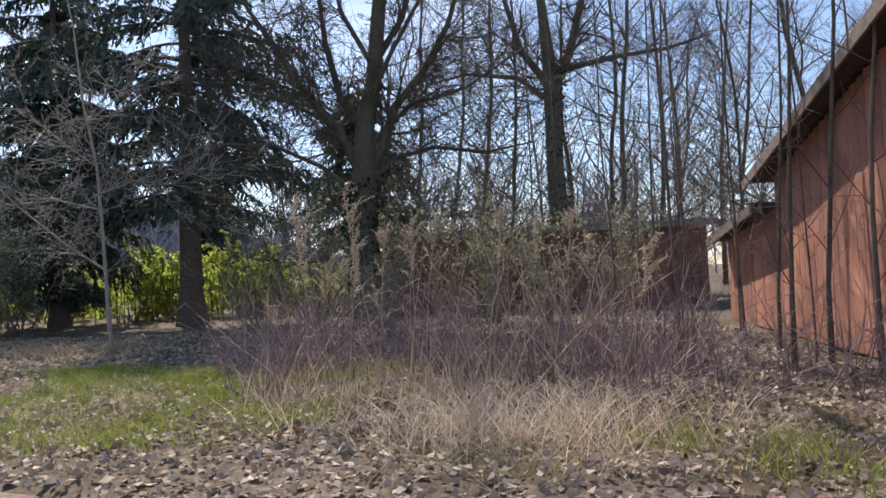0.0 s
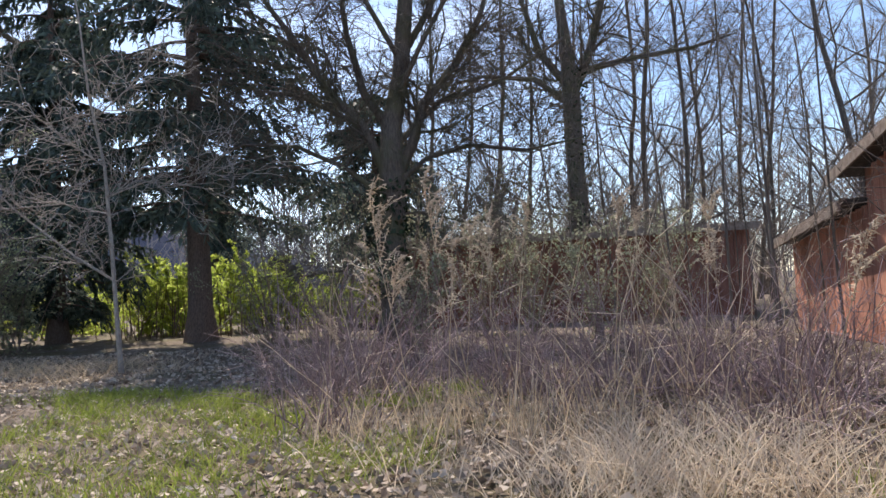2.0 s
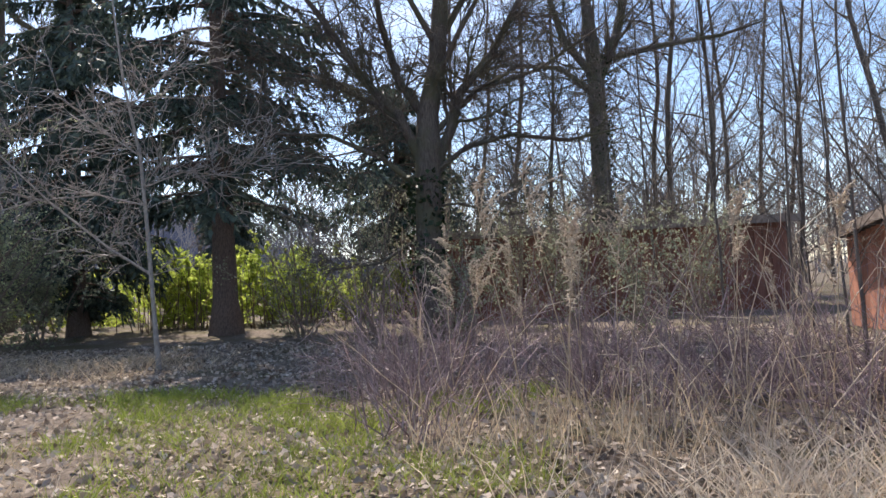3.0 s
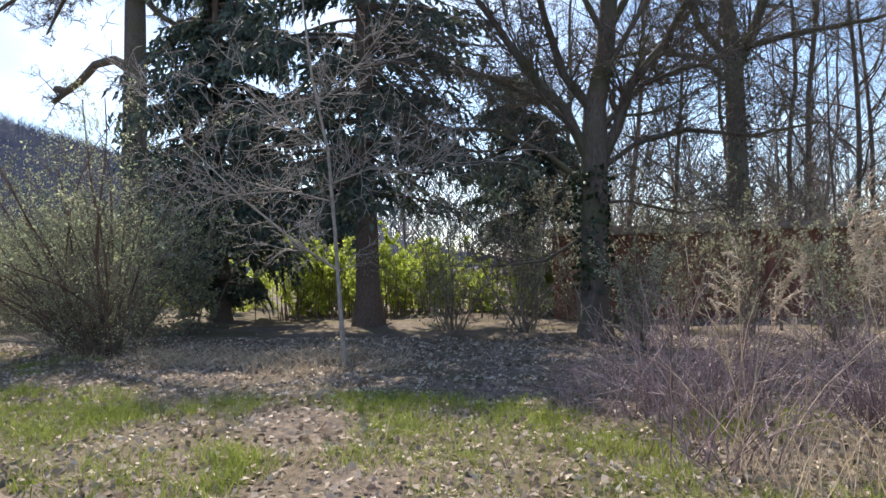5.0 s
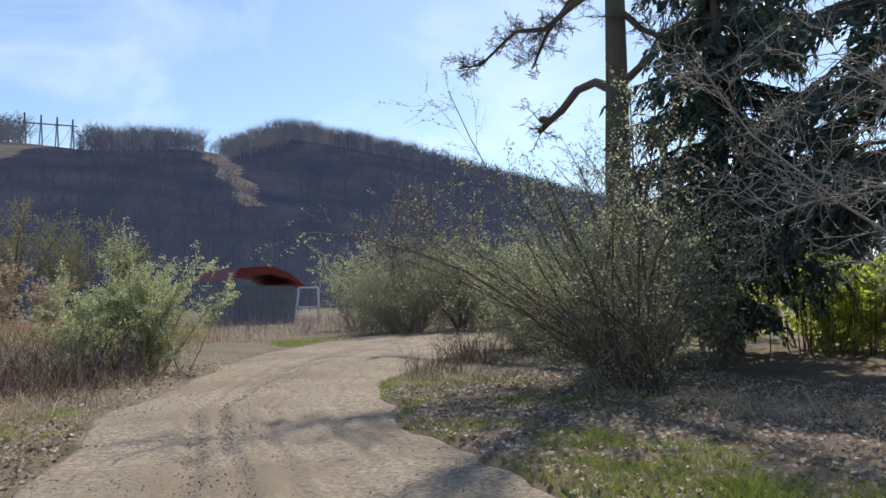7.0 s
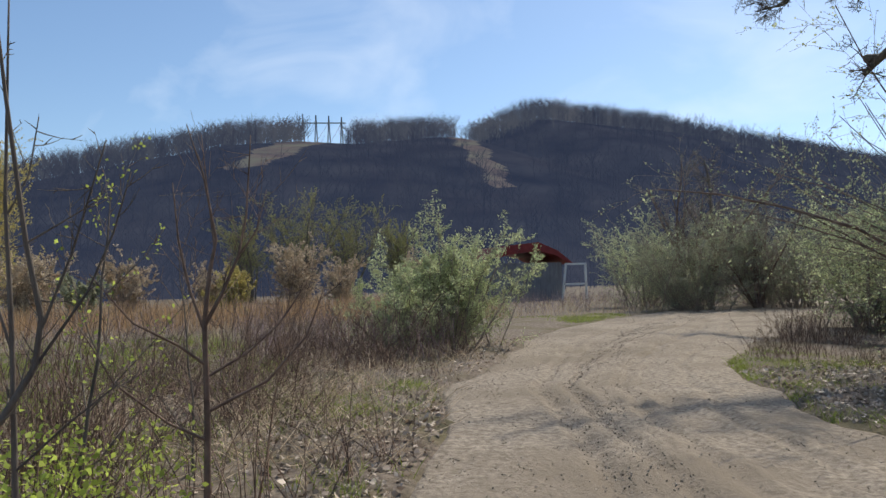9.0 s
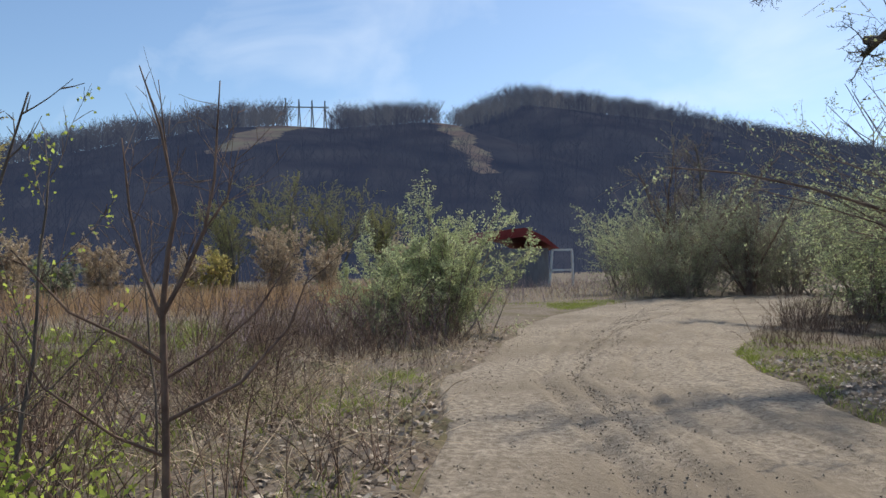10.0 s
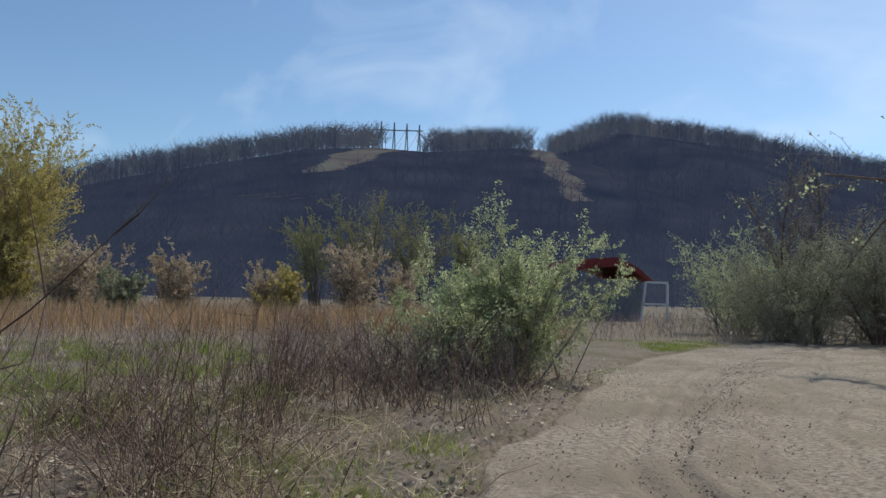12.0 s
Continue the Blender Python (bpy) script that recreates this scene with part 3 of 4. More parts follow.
wing = thing("low_shed", (-0.6, 22, 0), "long low brown-red shed with a flat roof", "shed")
bm = bmesh.new()
box(bm, 0.0, 9.8, 0.05, 4, -0.05, 2.3)
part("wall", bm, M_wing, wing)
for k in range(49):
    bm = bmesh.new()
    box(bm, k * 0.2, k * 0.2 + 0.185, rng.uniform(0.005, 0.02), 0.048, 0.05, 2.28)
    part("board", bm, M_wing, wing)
bm = bmesh.new()
box(bm, -0.25, 10.05, -0.3, 4.3, 2.32, 2.42)
part("roof", bm, M_roofing, wing)
bm = bmesh.new()
box(bm, -0.25, 10.05, -0.335, -0.304, 2.25, 2.45)
part("fascia", bm, M_fascia, wing)

# ---- red-roofed shed past the track's bend ----
hut = thing("red_roofed_shed", (-52, 29, 0), "small grey shed with a red gambrel roof and a white lean-to", "shed")
bm = bmesh.new()
box(bm, -5, 0, 0, 5.2, -0.05, 3.0)
part("wall", bm, M_greywall, hut)
prof = [(-0.5, 3.4), (0.2, 4.3), (2.9, 4.55), (4.6, 3.9), (5.9, 2.95), (5.7, 2.85), (4.4, 3.55), (2.8, 3.9), (0.2, 3.6)]
bm = bmesh.new()
lo = [bm.verts.new((0.5, a, b)) for a, b in prof]
hi = [bm.verts.new((-5.5, a, b)) for a, b in prof]
bm.faces.new(lo[::-1])
bm.faces.new(hi)
for i in range(len(prof)):
    j = (i + 1) % len(prof)
    bm.faces.new((lo[i], lo[j], hi[j], hi[i]))
part("roof", bm, M_redroof, hut, "red metal roof")
for a, b in (((0.6, 5.2, 2.9), (0.6, 4.8, 0)), ((0.6, 7.0, 2.8), (0.6, 7.0, 0)), ((0.6, 5.2, 2.85), (0.6, 7.0, 2.85)), ((0.6, 4.9, 1.3), (0.6, 7.0, 1.3))):
    bm = bmesh.new()
    beam(bm, a, b, 0.14, 0.14)
    part("porch_post", bm, M_white, hut, "white painted porch frame")

# ---- large trees ----
spruce((-5.3, 20.4, 0), 3, 14.5, 0.33, 4.9, 3.5, "tall dark spruce with drooping boughs")
spruce((-10.6, 22.0, 0), 4, 13.5, 0.26, 3.7, 1.0, "dark spruce hung with needles almost to the ground", 0.8, 0.2)
spruce((-1.8, 26.5, 0), 9, 8.4, 0.2, 2.6, 3.0, "dark spruce behind the oak")


def limb_tree(name, at, label, trunk, limbs, seed, bark, P, ivy=None):
    """A tree with given trunk and main limbs, twigs grown along the limbs. Each line: points x y z r."""
    rand = random.Random(seed)
    root = thing(name, at, label, "tree")
    def run(line):
        pts = [Vector(p[:3]) for p in line]
        segs = []
        for i in range(len(line) - 1):
            n = 4
            for k in range(n):
                a, b = k / n, (k + 1) / n
                q0 = pts[i].lerp(pts[i + 1], a)
                q1 = pts[i].lerp(pts[i + 1], b)
                segs.append((*q0, *q1, line[i][3] + (line[i + 1][3] - line[i][3]) * a, line[i][3] + (line[i + 1][3] - line[i][3]) * b))
        return segs
    link("trunk", rod("trunk", run(trunk), 14), bark, root)
    twigs, tips = [[], [], []], []
    for line in limbs:
        segs = run(line)
        link("limb", rod("limb", segs, 8), bark, root)
        for s in segs[P.get("clear", 0):]:
            for _ in range(P.get("per", 2) if s[6] < P.get("max_r", 9) else 0):
                d = Vector(s[3:6]) - Vector(s[:3])
                side = Vector((rand.gauss(0, 1), rand.gauss(0, 1), rand.gauss(0.3, .7))).normalized()
                grow(rand, twigs, tips, Vector(s[:3]), d.normalized() * 0.6 + side, rand.uniform(0.7, 2.2) * P.get("reach", 1), max(P.get("fine", 0.01), s[6] * 0.3), 0, P)
    tagged(link("crown", tubes("crown", twigs[0] + twigs[1] + twigs[2], 4), bark, root), kind="stuff")
    if ivy:
        n, r, h = ivy
        a, z = rng.uniform(0, 6.28, n), rng.uniform(0.2, 1, n) ** 0.8 * h
        rr = r + np.abs(rng.normal(0.04, 0.07, n))
        tagged(link("ivy", leaf_mesh("ivy", np.stack([np.cos(a) * rr, np.sin(a) * rr, z], 1), 0.09), M_ivy, root, "dark ivy on the trunk"), kind="stuff")
    return root


TW = dict(levels=3, segs=(5, 4, 3), kids=(6, 4, 0), start=(0.15, 0.1, 0), taper=(0.3, 0.35, 0.5), wander=(0.16, 0.2, 0.2), up=(0.03, 0.02, 0.0),
          angle=(45, 45, 0), ratio=(0.5, 0.5, 0), thin=(0.55, 0.6, 0), leafy=9, leaves=0, per=2)
limb_tree("oak_tree", (0.7, 16.8, 0), "big bare oak with a forked dark trunk",
          [(0, 0, -0.1, 0.414), (0.02, 0, 0.6, 0.296), (0.05, 0, 2.4, 0.266), (0.1, 0, 3.7, 0.274), (0.12, 0.05, 4.6, 0.222), (0.35, 0.1, 5.6, 0.185), (0.5, 0.2, 7.2, 0.163), (0.75, 0.2, 9.5, 0.125), (0.7, 0.4, 12.5, 0.085), (0.9, 0.5, 16.5, 0.03)],
          [[(0.0, 0, 3.5, 0.118), (-0.45, -.1, 4.6, 0.096), (-1.1, -.2, 5.3, 0.089), (-1.9, -.1, 6.6, 0.067), (-2.6, .1, 7.6, 0.044), (-3.4, .3, 9.0, 0.022)],
           [(0.2, 0, 3.5, 0.126), (0.55, .1, 4.2, 0.111), (0.8, .1, 5.0, 0.104), (1.5, .2, 5.8, 0.081), (2.1, .3, 6.9, 0.059), (2.6, .5, 8.6, 0.03)],
           [(0.1, 0, 4.5, 0.111), (-0.5, .3, 5.4, 0.089), (-0.9, .6, 6.8, 0.067), (-1.2, .9, 8.8, 0.037)],
           [(0.25, 0, 3.4, 0.059), (0.9, -.3, 3.8, 0.052), (1.8, -.5, 3.95, 0.044), (2.9, -.6, 3.75, 0.033), (4.0, -.7, 3.9, 0.015)],
           [(0.45, .2, 6.2, 0.089), (1.0, .5, 7.2, 0.067), (1.4, .9, 9.0, 0.037)],
           [(0.4, .1, 5.9, 0.067), (-0.2, -.4, 7.1, 0.052), (-0.5, -.8, 8.8, 0.03)],
           [(0.0, 0, 3.0, 0.062), (-0.8, -.3, 3.7, 0.052), (-1.8, -.5, 4.2, 0.04), (-2.9, -.6, 4.3, 0.026), (-3.8, -.7, 3.9, 0.012)],
           [(0.0, 0, 3.9, 0.075), (-0.9, .5, 4.9, 0.06), (-2.1, .8, 5.6, 0.045), (-3.6, 1.1, 6.0, 0.025), (-4.6, 1.2, 5.7, 0.012)],
           [(0.15, 0, 4.1, 0.07), (1.1, .4, 5.1, 0.055), (2.4, .7, 5.5, 0.04), (3.8, .9, 6.4, 0.02)],
           [(0.3, 0, 5.2, 0.06), (0.9, -.6, 6.0, 0.05), (1.9, -1.0, 7.4, 0.035), (3.0, -1.2, 8.3, 0.015)],
           [(0.05, 0, 2.7, 0.03), (0.7, -.3, 2.7, 0.025), (1.7, -.5, 2.4, 0.018), (2.5, -.6, 2.5, 0.008)],
           [(0.7, .2, 9.2, 0.09), (-0.8, .2, 11.0, 0.07), (-2.2, .1, 13.2, 0.05), (-3.0, 0, 15.5, 0.02)],
           [(0.75, .2, 9.6, 0.09), (2.2, .1, 11.2, 0.07), (3.4, 0, 13.2, 0.05), (4.2, 0, 15.4, 0.02)],
           [(0.7, .4, 11.5, 0.07), (0.4, -1.0, 13.2, 0.05), (0.2, -1.8, 15.6, 0.02)],
           [(0.7, .3, 11.8, 0.06), (1.6, 1.0, 13.6, 0.045), (2.2, 1.4, 16.2, 0.02)],
           [(-0.1, 0, 2.1, 0.037), (-0.9, -.4, 1.6, 0.03), (-1.9, -.7, 1.5, 0.015)]], 5, M_bark, dict(TW, per=2, clear=3, kids=(9, 6, 0), reach=1.35, fine=0.006), (520, 0.28, 3.4))
limb_tree("tall_tree", (-16.5, 26.0, 0), "tall straight bare tree with a broken crooked limb",
          [(0, 0, -0.1, 0.62), (0, 0, 1, 0.50), (0, 0, 6, 0.46), (0.1, 0, 9.5, 0.40), (0.15, 0, 12.6, 0.36), (0.1, 0, 16, 0.24), (0.2, 0, 20, 0.13), (0.1, 0, 25, 0.03)],
          [[(-0.2, 0, 9.35, 0.2), (-0.9, 0.1, 9.75, 0.17), (-1.9, 0.3, 9.7, 0.16), (-2.8, 0.5, 9.15, 0.15), (-3.7, .6, 8.75, 0.13), (-4.1, .6, 8.45, 0.09)],
           [(-3.5, .6, 8.85, 0.16), (-4.0, .6, 9.0, 0.15)],
           [(0.2, 0, 9.3, 0.16), (1.1, .1, 9.9, 0.14), (2.2, .2, 10.7, 0.1), (3.4, .3, 11.6, 0.06)],
           [(0.2, 0, 12.3, 0.13), (1.2, 0, 11.2, 0.11), (2.4, 0, 10.4, 0.06)],
           [(-0.1, 0, 13.4, 0.16), (-1.6, -.2, 12.9, 0.13), (-2.9, -.3, 12.3, 0.11), (-4.4, -.4, 12.6, 0.08), (-6.4, -.4, 11.7, 0.05), (-7.8, -.4, 11.9, 0.02)],
           [(-0.1, 0, 14.4, 0.14), (-1.9, .2, 13.4, 0.1), (-3.4, .4, 12.4, 0.08), (-4.3, .5, 11.2, 0.04)],
           [(0.1, 0, 15.6, 0.12), (1.6, -.6, 17.4, 0.09), (3.6, -1.2, 18.8, 0.06), (5.6, -1.6, 20.2, 0.02)],
           [(0.1, 0, 16.5, 0.12), (-1.0, -1.2, 18.4, 0.08), (-2.0, -2.4, 19.8, 0.05), (-2.8, -3.4, 21.5, 0.02)],
           [(0.1, 0, 17.5, 0.11), (0.8, -1.6, 19.4, 0.08), (1.6, -3.4, 20.8, 0.05), (2.0, -5.0, 22.2, 0.02)],
           [(0.15, 0, 18.8, 0.1), (1.6, .8, 20.6, 0.06), (3.2, 1.0, 22.6, 0.03)],
           [(0.15, 0, 19.6, 0.1), (-1.4, .4, 21.6, 0.06), (-2.6, .6, 24.0, 0.02)],
           [(0.2, 0, 20.0, 0.1), (0.4, -1.4, 22.0, 0.06), (0.2, -2.6, 24.4, 0.02)]], 6, M_bark, dict(TW, per=2, max_r=0.125, fine=0.009, kids=(10, 6, 0), wander=(0.22, 0.25, 0.25), reach=0.8), (900, 0.5, 4.0))
pole = thing("utility_pole", (-17.2, 30.5, 0), "thin weathered wooden pole behind the tall tree", "pole")
bm = bmesh.new()
beam(bm, (0, 0, 0), (0, 0, 8.6), 0.24, 0.24)
part("post", bm, M_fascia, pole)
limb_tree("bare_tree", (5.3, 29.5, 0), "bare tree with a light ivy-clad trunk",
          [(0, 0, -0.1, 0.5), (0, 0, 1, 0.40), (-0.1, 0, 5, 0.34), (-.1, 0, 8.5, 0.32), (-0.3, 0, 11, 0.2), (-.6, 0, 14.5, 0.1)],
          [[(0, 0, 8.2, 0.2), (0.7, 0, 9.8, 0.17), (1.2, 0, 11.6, 0.13), (1.5, 0, 14.4, 0.06)],
           [(-.1, 0, 8.3, 0.17), (-1.2, 0, 9.8, 0.13), (-1.8, 0, 12, 0.09), (-2.6, 0, 14, 0.04)],
           [(0, 0, 7.6, 0.12), (-1.4, 0, 8.8, 0.1), (-3.4, 0, 9.1, 0.07), (-5, 0, 8.8, 0.03)],
           [(0, 0, 8.9, 0.13), (2.2, 0, 9.3, 0.1), (4.4, 0, 9.5, 0.07), (6.0, 0, 9.9, 0.03)]], 8, M_bark, dict(TW, kids=(9, 6, 0), reach=1.6, per=2), (700, 0.36, 9.0))

# woods behind: four bare trees, repeated
models = [tree("bare_tree", (7.5, 33, 0), 21, 17, 0.125, BARE, "slender bare deciduous tree in the woods", group="bare woods", bark=M_bark_far),
          tree("bare_tree", (9.2, 31, 0), 22, 18, 0.11, BARE, "slender bare deciduous tree in the woods", group="bare woods", bark=M_bark_far),
          tree("bare_tree", (12.6, 34, 0), 23, 16, 0.10, BARE, "slender bare deciduous tree in the woods", group="bare woods", bark=M_bark_far),
          tree("bare_tree", (17.5, 30, 0), 24, 17, 0.14, dict(BARE, up=(0.03, 0.1, 0.05, 0.02), angle=(38, 40, 45, 0)), "slender bare deciduous tree in the woods", group="bare woods", bark=M_bark_far)]
spots = [(8.1, 32.2), (10.2, 33.5), (11.2, 29.5), (15, 27), (19, 25), (22, 30), (3.0, 34), (1.2, 38), (6.4, 38), (13.6, 40), (16.5, 44), (20, 40), (24, 38), (27, 46), (30, 40),
         (-1, 44), (-4.5, 47), (4, 50), (9, 52), (14, 55), (22, 56), (28, 60), (-12, 48), (-18, 44), (7, 62), (0, 60), (17, 66), (34, 56), (-8, 58), (38, 50), (26, 30), (-2.5, 36)]
rw = random.Random(5)
for i, (x, y) in enumerate(spots):
    c = copy_thing(models[i % 4], pose(x + rw.gauss(0, .4), y + rw.gauss(0, .4), 0, 0, 0, rw.uniform(0, 360)))
    k = rw.uniform(0.75, 1.1)
    c.scale = (k, k, k)
# dark evergreens far in the woods
for x, y, h in ((-14, 40, 10),):
    spruce((x, y, 0), int(x * 3 + 50), h, 0.18, 2.2, 1.0, "small far spruce among bare trees")

under = shrub("bare_bush", (1.5, 33, 0), 131, 4.6, 4.5, 26, "tall bare brown understorey bush in the woods", None, twigs=10, group="woodland understorey", low=0.05)
for i in range(13):
    c = copy_thing(under, pose(rw.uniform(-4, 24), rw.uniform(26.5, 44), 0, 0, 0, rw.uniform(0, 360)))
    k = rw.uniform(0.6, 1.15)
    c.scale = (k, k, k)
# saplings by the barn
sap = [tree("sapling", (7.35, 8.9, 0), 31, 7.5, 0.026, SAPLING, "slim bare brown sapling beside the barn", "sapling", "barn saplings", bark=M_bark_far, sides=5),
       tree("sapling", (7.75, 9.0, 0), 32, 8.5, 0.029, SAPLING, "slim bare brown sapling beside the barn", "sapling", "barn saplings", bark=M_bark_far, sides=5),
       tree("sapling", (7.6, 11.9, 0), 33, 6.5, 0.022, SAPLING, "slim bare brown sapling beside the barn", "sapling", "barn saplings", bark=M_bark_far, sides=5)]
for i, (x, y) in enumerate(((8.0, 8.4), (7.7, 10.6), (7.0, 12.6), (7.9, 13.4), (6.6, 13.5), (7.3, 14.8), (6.1, 15.6), (5.2, 17.0), (7.5, 16.4), (6.5, 10.8), (4.4, 18.5), (7.9, 9.9), (6.9, 18))):
    c = copy_thing(sap[i % 3], pose(x, y, 0, 0, 0, rw.uniform(0, 360)))
    k = rw.uniform(0.55, 1.1)
    c.scale = (k, k, k)

# the pale sapling in front of the spruces
limb_tree("pale_sapling", (-3.0, 12.9, 0), "thin pale bare sapling with a long leaning limb",
          [(0, 0, -0.05, 0.0476), (-0.06, 0, 1.0, 0.0357), (-0.12, 0, 2.2, 0.0309), (-0.2, 0, 3.4, 0.0262), (-0.45, 0, 4.6, 0.0214), (-0.6, 0, 6.0, 0.0143), (-0.9, 0, 7.4, 0.0071)],
          [[(-0.05, 0, 1.5, 0.0238), (-0.7, -.1, 1.95, 0.02), (-1.6, -.2, 2.7, 0.0171), (-2.6, -.3, 3.7, 0.0133), (-3.3, -.4, 4.9, 0.0085)],
           [(-0.1, 0, 2.6, 0.0143), (-0.8, -.2, 2.8, 0.0119), (-1.8, -.4, 2.75, 0.0085), (-2.7, -.5, 2.5, 0.0038)],
           [(-0.15, 0, 2.9, 0.0143), (0.5, 0, 3.1, 0.0105), (1.2, 0, 3.0, 0.0066), (1.8, 0, 3.2, 0.0029)],
           [(-0.2, 0, 3.4, 0.0143), (-0.9, 0, 3.9, 0.0105), (-1.6, 0, 4.5, 0.0057)],
           [(-0.35, 0, 4.2, 0.0133), (0.3, 0, 4.7, 0.0095), (0.9, 0, 5.4, 0.0048)]], 14, M_pale_bark, dict(TW, per=2, kids=(4, 3, 0), reach=0.9, fine=0.007))

# ---- shrubs ----
shrub("arching_shrub", (-8.4, 14.0, 0), 41, 4.4, 7.0, 44, "big arching brown shrub with tiny new leaves beside the track", M_bud, 0.027, 2, arch=0.07, thick=1.2, twigs=13, lean=(-0.26, -0.08), leafy=2, foot_width=0.22, low=0.12, bark=M_brush)
shrub("arching_shrub", (-9.8, 17.0, 0), 42, 3.6, 4.5, 24, "tangled shrub with small pale leaves behind", M_bud, 0.045, 1, arch=0.06, twigs=10)
shrub("ivy_shrub", (-9.2, 18.4, 0), 48, 2.6, 2.4, 8, "dark leafy bush at the foot of the spruce", M_dull, 0.06, 2, arch=0.02, twigs=8)
shrub("budding_bush", (-19.2, 9.4, 0), 43, 1.95, 2.9, 50, "rounded bush covered in pale green buds beside the track", M_bud, 0.029, 4, arch=0.0, twigs=12, low=0.08, foot_width=0.45)
shrub("budding_bush", (-19.3, 9.8, 0), 143, 2.75, 1.1, 14, "taller stems of the budding bush rising from its middle", M_bud, 0.029, 4, arch=-0.01, twigs=11, low=0.25, foot_width=0.2, lean=(0, 0.14))
shrub("brown_bush", (-18.5, 8.2, 0), 144, 1.25, 2.4, 30, "low brown twiggy bush with few buds", M_bud, 0.03, 1, arch=0.02, twigs=9, low=0.05, foot_width=0.5, leafy=2, bark=M_brush)
for (x, y), sd, h, w, mt in (((-30.0, 27.0), 44, 3.6, 6, M_dull), ((-34.5, 28.5), 45, 4.2, 6.0, M_bud), ((-28.0, 31.5), 46, 4.0, 7, M_dull), ((-31.5, 33), 47, 4.6, 8, M_dull),
                            ((-39, 36), 65, 3.6, 6, M_dull), ((-43, 38), 66, 3.8, 7, M_bud), ((-24.5, 34), 61, 4.0, 7, M_bud), ((-20.0, 31), 62, 3.6, 7, M_dull), ((-16.5, 21.5), 63, 3.0, 4.5, M_bud), ((-13.5, 20.0), 64, 3.2, 4.5, M_bud)):
    shrub("hedge_bush", (x, y, 0), sd, h, w, 48, "grey-green twiggy bush at the bend of the track", mt, 0.04, 2, arch=0.04, twigs=12, group="bushes at the bend", low=0.06, foot_width=0.8)
for (x, y), sd, h in (((-31.6, 28.6), 171, 6.0), ((-28.4, 29.4), 172, 5.4)):
    shrub("spreading_tree", (x, y, 0), sd, h, h * 1.3, 9, "low dark bare tree with wide spreading limbs at the bend", M_dull, 0.03, 1, arch=0.0, twigs=14, category="tree", group="spreading trees at the bend", low=0.2, foot_width=0.15, thick=3.0, bark=M_brush, stem_twigs=7, leafy=2)
tree("bare_tree", (-33.5, 31.5, 0), 71, 8, 0.13, BARE, "dark spreading bare tree over the bushes")
for (x, y), sd in (((-13.0, 26.0), 51), ((-9.2, 25.0), 52), ((-7.4, 24.4), 53), ((-5.4, 25.2), 54), ((-8.3, 26.6), 59), ((-6.3, 26.8), 60), ((-3.2, 25.6), 55), ((-0.8, 25.2), 56), ((-14.6, 29), 57), ((2.2, 27), 58)):
    shrub("leafy_shrub", (x, y, 0), sd, 2.3 if sd < 55 else 1.7, 3.8, 16, "sunlit yellow-green leafing shrub behind the spruces", M_fresh, 0.07, 3, twigs=7, foot_width=0.6, group="sunlit shrubs")
for (x, y), sd, h in (((-2.6, 18.7), 81, 3.0), ((-0.9, 18.2), 82, 3.2), ((2.4, 18.6), 83, 3.0), ((3.6, 17.2), 84, 2.6), ((1.4, 15.3), 85, 1.9), ((4.8, 15.8), 86, 2.4), ((6.4, 19.6), 87, 2.6), ((0.2, 20.5), 88, 3.4)):
    shrub("thicket_bush", (x, y, 0), sd, h, h * 1.2, 11, "thin grey-green thicket bush under the trees", M_dull, 0.04, 1, twigs=9, group="thicket under the trees")
stem_segs = []
for i in range(150):
    x, y = rng.uniform(-10, 4), rng.uniform(22.3, 24.5)
    h = rng.uniform(0.8, 2.2)
    stem_segs.append((x, y, 0, x + rng.normal() * .15, y + rng.normal() * .1, h, 0.018, 0.006))
tagged(link("young_stems", tubes("young_stems", stem_segs, 4), M_brush), "dense thin dark young stems below the spruces", "undergrowth", kind="stuff")

# far field trees
shrub("willow_tree", (-46, -4.5, 0), 91, 8.0, 7.0, 60, "yellow-green willow at the field's edge", M_willow, 0.06, 6, arch=0.0, twigs=11, category="tree")
for (x, y), sd, h in (((-92, 17), 92, 9.5), ((-95, 24), 93, 12.0), ((-97, 31), 94, 11.5), ((-93, 36), 104, 8.5)):
    shrub("field_tree", (x, y, 0), sd, h, h * 0.95, 11, "greening round-crowned tree beyond the field", M_olive, 0.10, 3, arch=0.0, twigs=15, category="tree", group="trees beyond the field", low=0.3, foot_width=0.3, thick=5.0, bark=M_bark, stem_twigs=6)
for (x, y), sd, h, mt in (((-40, 1), 95, 2.0, M_dull), ((-43, 8), 96, 2.4, M_willow), ((-45, 12), 97, 3.6, M_straw), ((-47, 3), 98, 3.2, M_straw), ((-50, 16), 99, 3.2, M_straw), ((-52, 8), 100, 2.6, M_straw), ((-44, 19), 101, 3.0, M_straw), ((-55, -2), 102, 3.6, M_straw), ((-42, -1.5), 103, 2.8, M_straw)):
    shrub("field_bush", (x, y, 0), sd, h, h * 0.9, 22, "twiggy bush beyond the dry reeds", mt, 0.08, 2, twigs=8, group="bushes beyond the reeds")

# ---- weeds ----
def stalks(name, x, y, hmin, hmax, mat, label, lean=0.25, width=0.006, bend=0.2, kind="stuff", category="weeds", zoff=0.0):
    n = len(x)
    h = rng.uniform(hmin, hmax, n)
    b = np.stack([x, y, np.full(n, -0.04 + zoff)], 1)
    t = b + np.stack([rng.normal(0, lean, n) * h, rng.normal(0, lean, n) * h, h], 1)
    return tagged(link(name, blade_mesh(name, b, t, width, bend), mat), label, category, kind=kind)


